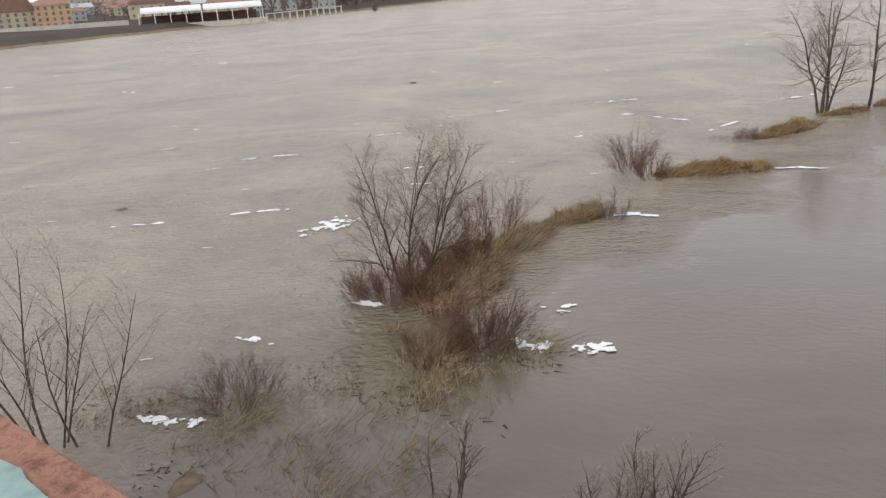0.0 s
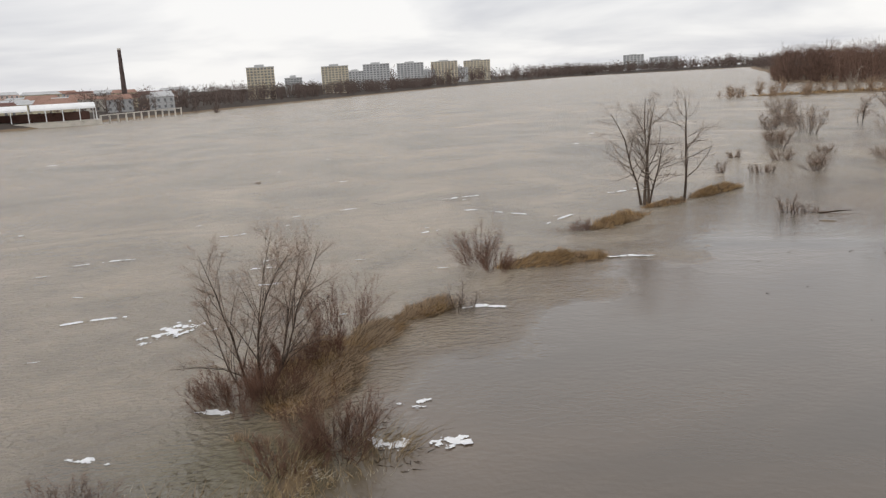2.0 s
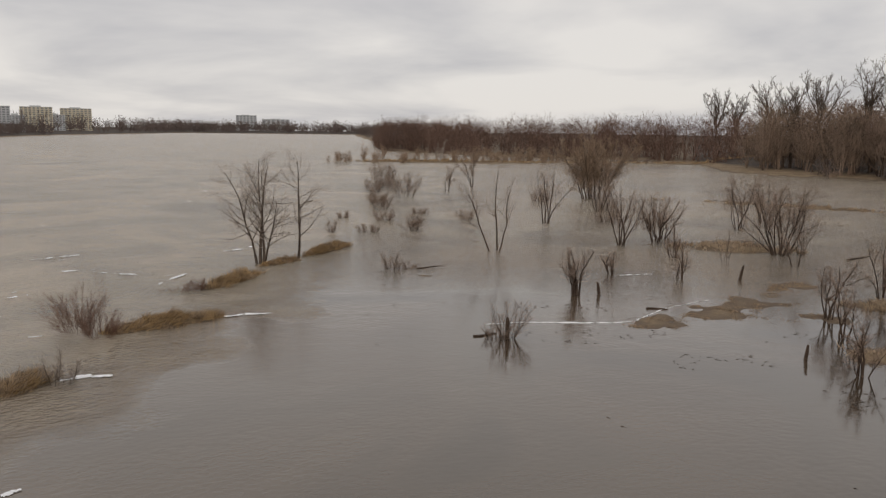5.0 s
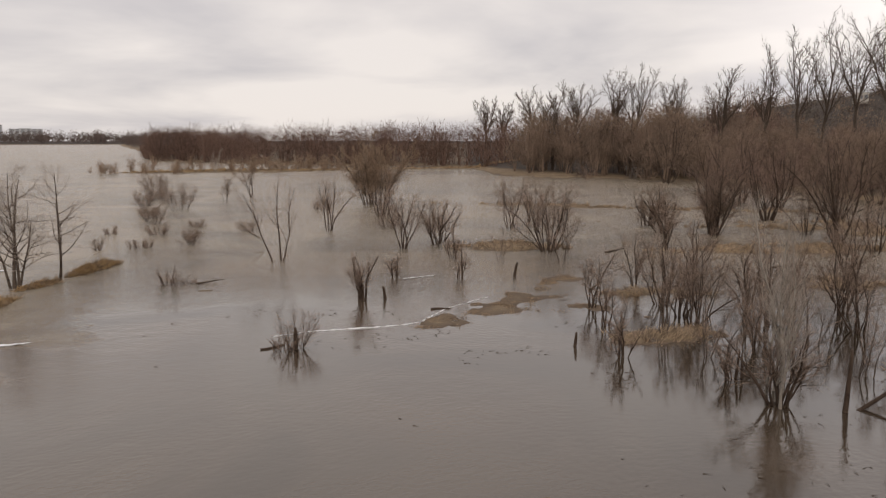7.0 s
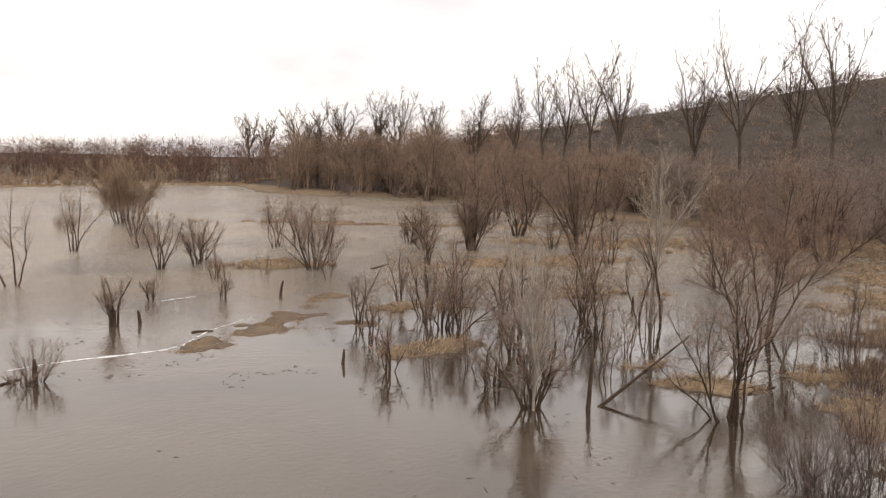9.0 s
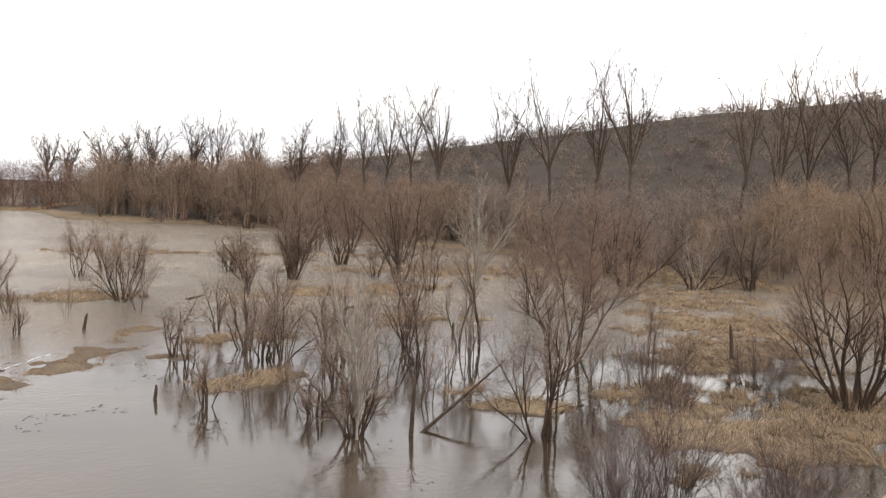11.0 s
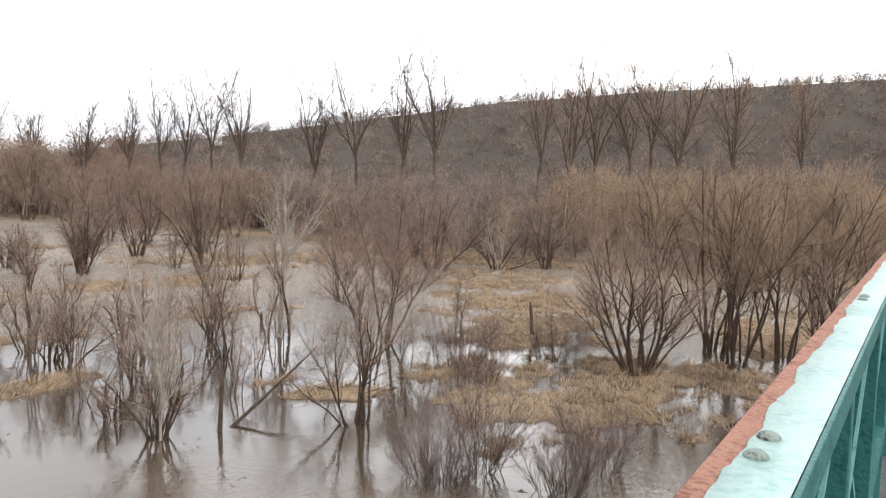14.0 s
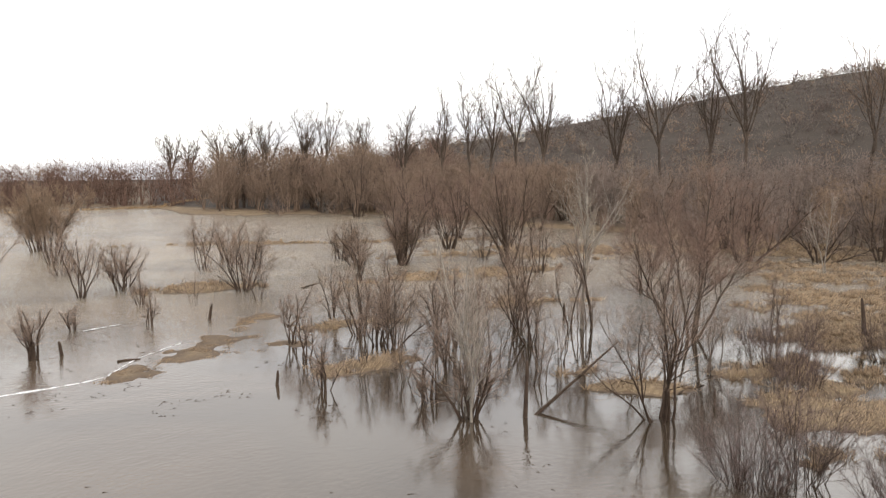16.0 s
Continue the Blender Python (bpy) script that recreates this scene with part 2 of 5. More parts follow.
    still.color_ramp.elements[1].position, still.color_ramp.elements[1].color = 0.65, (0.122, 0.088, 0.062, 1)
    t.links.new(n3.outputs["Fac"], still.inputs[0])
    clear = t.nodes.new("ShaderNodeMixRGB")
    clear.inputs[1].default_value = (0.048, 0.037, 0.027, 1)
    t.links.new(murky.outputs[0], clear.inputs[0])
    t.links.new(still.outputs[0], clear.inputs[2])
    t.links.new(clear.outputs[0], silt.inputs[1])
    t.links.new(ramp.outputs[0], silt.inputs[2])
    # olive shallows over drowned grass beside the largest islet
    shoal, olive = t.nodes.new("ShaderNodeVectorMath"), t.nodes.new("ShaderNodeMapRange")
    shoal.operation = "DISTANCE"
    shoal.inputs[1].default_value = (-11.4, 22.4, 0.0)
    t.links.new(geo.outputs["Position"], shoal.inputs[0])
    for key, v in (("From Min", 1.0), ("From Max", 6.0), ("To Min", 0.85), ("To Max", 0.0)):
        olive.inputs[key].default_value = v
    t.links.new(shoal.outputs["Value"], olive.inputs["Value"])
    tint = t.nodes.new("ShaderNodeMixRGB")
    t.links.new(olive.outputs[0], tint.inputs[0])
    t.links.new(silt.outputs[0], tint.inputs[1])
    tint.inputs[2].default_value = (0.115, 0.100, 0.052, 1)
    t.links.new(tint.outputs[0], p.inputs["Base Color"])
    rough = t.nodes.new("ShaderNodeMapRange")
    rough.inputs["To Min"].default_value, rough.inputs["To Max"].default_value = 0.02, 0.26
    t.links.new(windy.outputs[0], rough.inputs["Value"])
    t.links.new(rough.outputs[0], p.inputs["Roughness"])
    return m


M_GROUND, M_WATER = ground_material(), water_material()


# ---- mesh helpers ----
def tri_mesh(name, verts, tris, mat):
    """A mesh from arrays of points and triangles."""
    me = bpy.data.meshes.new(name)
    me.vertices.add(len(verts))
    me.vertices.foreach_set("co", np.ascontiguousarray(verts, dtype=np.float32).ravel())
    me.loops.add(3 * len(tris))
    me.loops.foreach_set("vertex_index", np.ascontiguousarray(tris, dtype=np.int32).ravel())
    me.polygons.add(len(tris))
    me.polygons.foreach_set("loop_start", np.arange(0, 3 * len(tris), 3, dtype=np.int32))
    me.update(calc_edges=True)
    me.materials.append(mat)
    return me


def merged(pieces):
    vs, fs, at = [], [], 0
    for v, f in pieces:
        vs.append(v)
        fs.append(f + at)
        at += len(v)
    return np.concatenate(vs), np.concatenate(fs)


def part(name, bm, mat, parent, label=""):
    """Links a bmesh as one mesh object under a thing or a part."""
    me = bpy.data.meshes.new(name)
    bm.to_mesh(me)
    bm.free()
    me.materials.append(mat)
    ob = new(name, me)
    ob.parent = parent
    if label:
        ob["label"] = label
    return ob


def thing(name, x, y, z, label, category, group="", kind=""):
    e = new(name)
    e.location = (x, y, z)
    return tagged(e, label, category, group, kind)


def box(bm, x0, x1, y0, y1, z0, z1, bevel=0.0):
    made = bmesh.ops.create_cube(bm, size=1.0, matrix=Matrix.Translation(((x0 + x1) / 2, (y0 + y1) / 2, (z0 + z1) / 2))
                                 @ Matrix.Diagonal((x1 - x0, y1 - y0, z1 - z0, 1)))
    if bevel:
        edges = list({e for v in made["verts"] for e in v.link_edges})
        bmesh.ops.bevel(bm, geom=edges, offset=bevel, segments=1, affect="EDGES")
    return bm


def unit(v):
    return v / np.maximum(np.linalg.norm(v, axis=-1, keepdims=True), 1e-9)


def tubes(P, R, sides):
    """Tapered tubes along the lines P (n, k, 3) with radii R (n, k)."""
    n, k, _ = P.shape
    T = np.empty_like(P)
    T[:, :-1] = P[:, 1:] - P[:, :-1]
    T[:, -1] = T[:, -2]
    T = unit(T)
    U = unit(np.cross(T, np.array([0.83, 0.31, 0.46])))
    V = np.cross(T, U)
    a = np.arange(sides) * 2 * np.pi / sides
    ring = U[:, :, None] * np.cos(a)[:, None] + V[:, :, None] * np.sin(a)[:, None]
    verts = (P[:, :, None] + ring * R[:, :, None, None]).reshape(-1, 3)
    i = np.arange(n)[:, None, None] * k * sides
    j = np.arange(k - 1)[None, :, None] * sides
    s = np.arange(sides)[None, None, :]
    s2 = (s + 1) % sides
    A, B, C, D = i + j + s, i + j + s2, i + j + sides + s2, i + j + sides + s
    return verts, np.concatenate([np.stack([A, B, C], -1).reshape(-1, 3), np.stack([A, C, D], -1).reshape(-1, 3)])


def spikes(P0, P1, r):
    """Three-sided cones from P0 to P1 (n, 3): twigs and blades."""
    n = len(P0)
    T = unit(P1 - P0)
    U = unit(np.cross(T, np.array([0.83, 0.31, 0.46])))
    V = np.cross(T, U)
    a = np.arange(3) * 2 * np.pi / 3
    base = P0[:, None] + (U[:, None] * np.cos(a)[:, None] + V[:, None] * np.sin(a)[:, None]) * np.broadcast_to(r, (n,))[:, None, None]
    verts = np.concatenate([base, P1[:, None]], 1).reshape(-1, 3)
    i = np.arange(n) * 4
    return verts, np.concatenate([np.stack([i, i + 1, i + 3], 1), np.stack([i + 1, i + 2, i + 3], 1), np.stack([i + 2, i, i + 3], 1)])


def bend(rng, start, way, length, k, wobble, up):
    """Lines that grow from start, wandering and turning up."""
    P, d, p = [start], way, start
    step = (np.broadcast_to(length, (len(start),)) / k)[:, None]
    for _ in range(k):
        d = unit(d + rng.normal(0, wobble, d.shape) + np.array([0, 0, up]))
        p = p + d * step
        P.append(p)
    return np.stack(P, 1)


def shoots(rng, P, R, m, lo, hi, angle, ratio, up=0.0):
    """m side shoots on each line: starts, ways, lengths, and radii."""
    n, k, _ = P.shape
    f = lo + (hi - lo) * (np.arange(m)[None] + rng.random((n, m))) / m
    at = np.minimum(f * (k - 1), k - 1.001)
    i = at.astype(int)
    w = (at - i)[..., None]
    rows = np.arange(n)[:, None]
    start = P[rows, i] * (1 - w) + P[rows, i + 1] * w
    T = unit(P[rows, i + 1] - P[rows, i])
    U = unit(np.cross(T, np.array([0.2, 0.9, 0.37])))
    V = np.cross(T, U)
    phi = rng.random((n, m, 1)) * 2 * np.pi
    a = np.radians(angle) * (0.7 + 0.6 * rng.random((n, m, 1)))
    way = unit(T * np.cos(a) + (U * np.cos(phi) + V * np.sin(phi)) * np.sin(a) + np.array([0, 0, up]))
    L = np.linalg.norm(np.diff(P, axis=1), axis=2).sum(1)[:, None] * ratio * (1.15 - 0.75 * f) * (0.7 + 0.6 * rng.random((n, m)))
    r = (R[rows, i] * (1 - w[..., 0]) + R[rows, i + 1] * w[..., 0]) * 0.55
    return start.reshape(-1, 3), way.reshape(-1, 3), L.ravel(), r.ravel()


def skeleton_of(seed, height, stems=1, base=0.05, lean=6.0, r0=0.1, n1=10, a1=42, l1=0.42, n2=6, a2=38, l2=0.45, n3=4, l3=0.5,
                up=0.06, low=0.25, wobble=0.10, twig=0.006, sides=6, k0=7, k1=4):
    """A bare tree or bush: (stems and limbs), (twigs), as points and triangles about its foot."""
    rng = np.random.default_rng(seed)
    phi = np.arange(stems) * 2.399 + rng.random(stems)
    tilt = np.radians(lean) * (0.25 + 0.75 * rng.random(stems)) if stems > 1 else np.radians(lean) * rng.random(1)
    out = np.stack([np.cos(phi), np.sin(phi), 0 * phi], 1)
    start = out * base * np.sqrt(rng.random((stems, 1))) + np.array([0, 0, -0.05])
    way = unit(out * np.tan(tilt)[:, None] + np.array([0, 0, 1.0]))
    tall = height * (0.62 + 0.38 * rng.random(stems)) if stems > 1 else np.full(1, height)
    tall[0] = height
    P0 = bend(rng, start, way, tall * 0.97, k0, wobble * 0.6, up * 0.5)
    fat = r0 * tall / height * (0.75 + 0.5 * rng.random(stems))
    R0 = fat[:, None] * np.linspace(1, 0.12, k0 + 1)[None] ** 0.85
    R0[:, 0] *= 1.25
    limbs = [tubes(P0, R0, sides)]
    s, w, L, r = shoots(rng, P0, R0, n1, low, 0.97, a1, l1, up)
    if k1 == 1:
        limbs.append(spikes(s, s + w * L[:, None], np.maximum(r, twig * 1.4)))
    P1 = bend(rng, s, w, L, k1, wobble if k1 > 1 else 0.0, up if k1 > 1 else 0.0)
    R1 = np.maximum(r, twig * 1.4)[:, None] * np.linspace(1, 0.3, k1 + 1)[None]
    if k1 > 1:
        limbs.append(tubes(P1, R1, 4 if k1 > 3 else 3))
    s, w, L, r = shoots(rng, P1, R1, n2, 0.15, 0.97, a2, l2, up)
    if not n3:
        return merged(limbs), spikes(s, s + w * L[:, None], twig)
    P2 = bend(rng, s, w, L, 2, wobble, up)
    R2 = np.maximum(r * 0.8, twig)[:, None] * np.array([1, 0.75, 0.35])[None]
    fine = [tubes(P2, R2, 3)]
    s, w, L, r = shoots(rng, P2, R2, n3, 0.1, 1.0, a2, l3, up)
    fine.append(spikes(s, s + w * L[:, None], twig * 0.9))
    return merged(limbs), merged(fine)


# ---- the lie of the land ----
def lattice(ix, iy, seed):
    h = (ix.astype(np.int64) * 374761393 + iy.astype(np.int64) * 668265263 + seed * 982451653) & 0x7FFFFFFF
    h = ((h ^ (h >> 13)) * 1274126177) & 0x7FFFFFFF
    return ((h ^ (h >> 16)) & 0xFFFF) / 65535.0


def bumps(x, y, size, seed=0, octaves=3):
    """Smooth noise about 0, within -1 and 1."""
    total, amp, norm = 0.0, 1.0, 0.0
    for o in range(octaves):
        u, v = x / size, y / size
        i, j = np.floor(u), np.floor(v)
        a, b = u - i, v - j
        a, b = a * a * (3 - 2 * a), b * b * (3 - 2 * b)
        g = lambda p, q: lattice(i + p, j + q, seed + o * 17)
        total = total + amp * ((g(0, 0) * (1 - a) + g(1, 0) * a) * (1 - b) + (g(0, 1) * (1 - a) + g(1, 1) * a) * b)
        norm, amp, size = norm + amp, amp * 0.5, size * 0.47
    return total / norm * 2 - 1


# islets and drowned rises: middle, half length, half width, bearing of the length, height over the water
RISES = [(-11.8, 30.0, 5.5, 2.6, -8, 0.45), (-10.6, 35.4, 3.6, 1.7, 15, 0.22), (-9.0, 39.6, 3.6, 1.5, 28, 0.24), (-8.6, 22.0, 3.4, 2.0, 10, 0.10), (-2.8, 50.6, 5.4, 1.3, 66, 0.48),
         (2.0, 64.5, 5.4, 1.0, 36, 0.40), (6.2, 72.5, 3.4, 0.8, 50, 0.35), (11.4, 79.0, 5.6, 1.0, 40, 0.5), (92, 305, 50, 5, 105, 0.6), (165, 292, 75, 3, 104, 0.4)]
MARSH = [(36.3, 33, 5.5, 2.8, 110, 0.16), (40, 25.8, 2.6, 1.3, 140, 0.12), (42.6, 21.3, 3.0, 1.1, 120, 0.12), (41.5, 16, 3.6, 1.6, 150, 0.12), (54, 72, 9, 4.5, 130, 0.16), (47, 2, 14, 8, 110, 0.22),
         (86, 13, 34, 10, 75, 0.42), (112, 52, 30, 12, 140, 0.25), (50, 12, 7, 2.6, 110, 0.12), (70, 8, 18, 6, 100, 0.12), (62, 37, 11, 3.5, 130, 0.12), (66, -14, 30, 10, 105, 0.22),
         (47, 43, 6, 2.0, 120, 0.12), (105, 100, 34, 4, 140, 0.08), (78, 54, 14, 6, 120, 0.12)]
# silt banks just awash along the drowned path
SILT = [(28.8, 43.9, 9.0, 3.6, 72, 0.07), (36.0, 46.4, 13.0, 5.2, 66, 0.08), (38.2, 41.8, 8.0, 4.4, 120, 0.07), (43.5, 51.0, 11, 4.6, 60, 0.07)]
EDGE_Y = np.array([-400, -60, -12, 5, 18, 32, 58, 90, 200, 225, 265, 315, 400, 490, 800, 1600, 5000.0])
EDGE_X = np.array([130, 112, 112, 116, 117, 116, 146, 156, 222, 220, 202, 190, 138, 108, 170, 300, 900.0])
BANK_Y = np.array([-3000, 250, 1400, 3000, 5000.0])
BANK_X = np.array([-290, -258, -225, 0, 500.0])


def swell(x, y, rows, seed, lump=0.12):
    h = np.full(np.shape(x), -9.0)
    for cx, cy, a, b, az, top in rows:
        s, c = math.sin(radians(az)), math.cos(radians(az))
        u, v = ((x - cx) * s + (y - cy) * c) / a, ((x - cx) * c - (y - cy) * s) / b
        near = u * u + v * v < 2.5
        if not near.any():
            continue
        u, v = u[near], v[near]
        wave = bumps(x[near], y[near], max(b * 0.7, 0.5), seed, 3)
        h[near] = np.maximum(h[near], (top + 0.45) * (1 - (u * u + v * v) * (1 + 0.45 * wave)) - 0.45 + lump * wave)
    return h


def land(x, y):
    """Height of the ground over the flood water, at places or one place."""
    x, y = np.asarray(x, float), np.asarray(y, float)
    flood = -0.45 + 0.10 * bumps(x, y, 9.0, 3)
    shore_w = np.interp(y, BANK_Y, BANK_X) + 4 * bumps(x, y, 60, 5, 2) - x
    east = x - np.interp(y, EDGE_Y, EDGE_X) - 5 * bumps(x, y, 25, 6, 3)
    marsh = 0.26 * np.clip(swell(x, y, [(*q[:5], 0.55) for q in MARSH], 12) / 0.55, -1.2, 0.8) + 0.50 * bumps(x, y, 4.6, 31, 4) + 0.30 * bumps(x, y, 1.5, 33, 3) - 0.09
    h = np.maximum(flood, np.maximum(np.maximum(swell(x, y, RISES, 11, 0.32), swell(x, y, SILT, 13, 0.12) + 0.13 * bumps(x, y, 1.7, 14, 4) - 0.03), marsh))
    h = np.maximum(h, np.clip(shore_w * 0.28, -3, 3.2) + np.clip(shore_w - 60, 0, 400) * 0.03)
    h = np.maximum(h, np.clip(east * 0.2, -1, 0.9) + 0.15 * bumps(x, y, 8, 8))
    # the wooded scarp, higher and nearer towards the south-east
    r, az = np.hypot(x, y), np.degrees(np.arctan2(x, y))
    crest = np.interp(az, [34, 46, 53, 62, 70, 80, 90, 105, 140, 180], [0, 14, 26.5, 36.5, 46.5, 58.5, 65, 69, 69, 62])
    t = np.clip((r - 230) / 230, 0, 1) * (x > 0)
    h = h + (x > 0) * crest * t * t * (3 - 2 * t)
    h = np.maximum(h, np.clip((y - 2500) * 0.02, -1, 8))
    river = np.clip((np.interp(y, [-200, 26, 50, 83, 120, 321, 490, 800, 5000], [-22, -18, -8, 10, 20, 45, 70, 140, 890]) - x) / 6, 0, 1)
    h = np.where(h < -0.2, h - 1.6 * river, h)
    return h


def ground_at(x, y):
    return float(land(np.array([x]), np.array([y]))[0])


# ground: one sheet, closest-meshed where it is seen best
ang = np.radians(np.concatenate([np.arange(-64, 112, 0.45), np.arange(112, 296, 4.0)]))
rad = np.concatenate([[0.5], np.geomspace(8, 240, 250), np.geomspace(245, 4700, 45)])
gx, gy = rad[:, None] * np.sin(ang)[None], rad[:, None] * np.cos(ang)[None]
gz = land(gx, gy)
na, nr = len(ang), len(rad)
i, j = np.meshgrid(np.arange(nr - 1), np.arange(na), indexing="ij")
j2 = (j + 1) % na
q = [(i * na + j).ravel(), (i * na + j2).ravel(), ((i + 1) * na + j2).ravel(), ((i + 1) * na + j).ravel()]
me = tri_mesh("ground", np.stack([gx, gy, gz], -1).reshape(-1, 3), np.concatenate([np.stack([q[0], q[2], q[1]], 1), np.stack([q[0], q[3], q[2]], 1)]), M_GROUND)
me.polygons.foreach_set("use_smooth", np.ones(len(me.polygons), dtype=bool))
tagged(new("ground", me), "brown winter ground with drowned grass and low muddy islets", "ground", kind="structure")

bm = bmesh.new()
bmesh.ops.create_circle(bm, cap_ends=True, segments=96, radius=4700)
me = bpy.data.meshes.new("water")
bm.to_mesh(me)
bm.free()
me.materials.append(M_WATER)
tagged(new("water", me), "muddy grey-brown flood water of a wide river", "water", kind="structure")


# ---- trees and bushes ----
def tree(name, x, y, label, category="tree", group="", bark=None, twigs=None, seed=None, z=None, turn=0.0, **spec):
    e = thing(name, x, y, max(ground_at(x, y), -0.6) if z is None else z, label, category, group)
    limbs, fine = skeleton_of(seed if seed is not None else int(abs(x) * 131 + abs(y) * 17), **spec)
    for nm, geo, mat in (("trunk" if category == "tree" else "stool", limbs, bark or M_BARK), ("crown", fine, twigs or M_TWIG)):
        ob = new(nm, tri_mesh(nm, *geo, mat))
        ob.parent = e
    return e


WILLOW = dict(sides=5, k1=3, lean=26, base=0.5, n1=10, a1=30, l1=0.42, n2=7, a2=38, l2=0.5, n3=6, l3=0.85, up=0.07, low=0.2, wobble=0.13)
BUSH = dict(lean=44, base=0.9, n1=9, a1=27, l1=0.5, n2=9, a2=32, l2=0.6, n3=0, up=0.05, low=0.10, wobble=0.13, sides=4, k0=4, k1=2)

# the line of islets
tree("willow_tree", -13.7, 28.6, "bare grey-brown willow with many rising stems on an islet", height=7.0, stems=6, r0=0.06, twig=0.0046, twigs=M_TWIG, seed=61,
     **{**WILLOW, "lean": 27, "base": 0.7, "n1": 17, "n2": 10, "n3": 6, "low": 0.12, "l1": 0.44, "a1": 38, "up": 0.05})
for x, y, h, w, red in ((-13.6, 26.8, 2.3, 1.5, 1), (-12.4, 27.4, 1.8, 1.2, 1), (-14.4, 27.6, 1.9, 1.2, 1), (-12.9, 30.6, 1.7, 1.4, 1), (-11.9, 31.4, 1.5, 1.2, 1), (-12.7, 36.2, 3.2, 1.3, 0),
                        (-8.9, 24.2, 2.3, 1.3, 1), (-8.4, 23.2, 1.6, 1.2, 1), (-9.8, 22.2, 1.3, 1.3, 1), (-7.6, 50.2, 3.5, 0.8, 0), (-6.2, 48.6, 1.8, 1.0, 0),
                        (-2.5, 61.4, 1.0, 0.8, 1), (-1.0, 61.2, 1.2, 0.6, 1), (-15.0, 18.2, 1.8, 1.1, 1)):
    tree("shrub", x, y, ("red-brown" if red else "grey-brown") + " bare twiggy shrub standing in flood water at an islet", "shrub", "islet shrubs",
         bark=M_SHRUB, twigs=M_SHRUB, height=h, stems=int(18 + 10 * w), r0=0.014, twig=0.0048, **{**BUSH, "base": w * 0.8})
for x, y, h, n in ((-18.5, 14.1, 6.6, 5), (-17.4, 14.3, 5.4, 2), (-6.7, 14.9, 2.7, 4), (-1.9, 15.9, 2.6, 10), (-2.8, 15.6, 2.0, 6), (-7.2, 39.8, 2.0, 5), (-6.6, 39.9, 1.5, 3)):
    tree("sapling", x, y, "thin bare sapling with dark stems rising from the flood", "tree", "bank saplings", height=h, stems=n, base=0.45, lean=24, r0=0.045, n1=11,
         a1=40, l1=0.40, n2=8, a2=38, l2=0.5, n3=3, l3=0.6, up=0.07, low=0.25, twig=0.0048, k1=3, sides=5, twigs=M_GREYTWIG)
for x, y, h, n in ((4.5, 72.6, 10.3, 4), (7.6, 74.4, 10.0, 1)):
    tree("alder_tree", x, y, "tall slender bare tree with dark trunk on a narrow islet", "tree", "islet trees", height=h, stems=n, base=0.5, lean=13, r0=0.15, n1=18,
         a1=60, l1=0.48, n2=9, a2=42, l2=0.5, n3=6, l3=0.6, up=0.05, low=0.25, twig=0.0075, k1=3, wobble=0.15, twigs=M_GREYTWIG)

# low bushes and tufts in the open flood
for x, y, h, w in ((15.5, 67.2, 2.0, 0.7), (17.0, 67.4, 0.7, 0.9), (24, 92.4, 2.8, 0.8), (18.5, 93, 1.4, 1.6), (18, 108.5, 1.7, 0.7), (14.1, 93.4, 2.2, 0.25), (34.4, 103, 2.2, 0.9),
                   (25.7, 119.5, 4.0, 1.4), (23, 104, 2.4, 1.2), (34.3, 139, 5.4, 2.0), (41, 186, 5.0, 2.6), (31, 150, 4.2, 1.6), (27, 128, 2.2, 1.6), (30, 112, 1.6, 1.2),
                   (25.5, 98, 1.6, 0.9), (37, 165, 3.5, 2.0), (16.7, 42.4, 2.6, 0.5), (16.2, 42.6, 1.2, 0.8), (52, 96, 3.0, 1.0), (60, 112, 3.4, 1.2), (56, 128, 3.0, 1.4)):
    tree("flooded_bush", x, y, "small bare brown bush rising out of the flood water", "bush", "bushes in the flood", bark=M_SNAG, height=h, stems=int(8 + 7 * w), r0=0.03,
         twig=0.004 + 0.00006 * y, **{**BUSH, "base": w * 0.8, "lean": 34, "n2": 7, "wobble": 0.2})

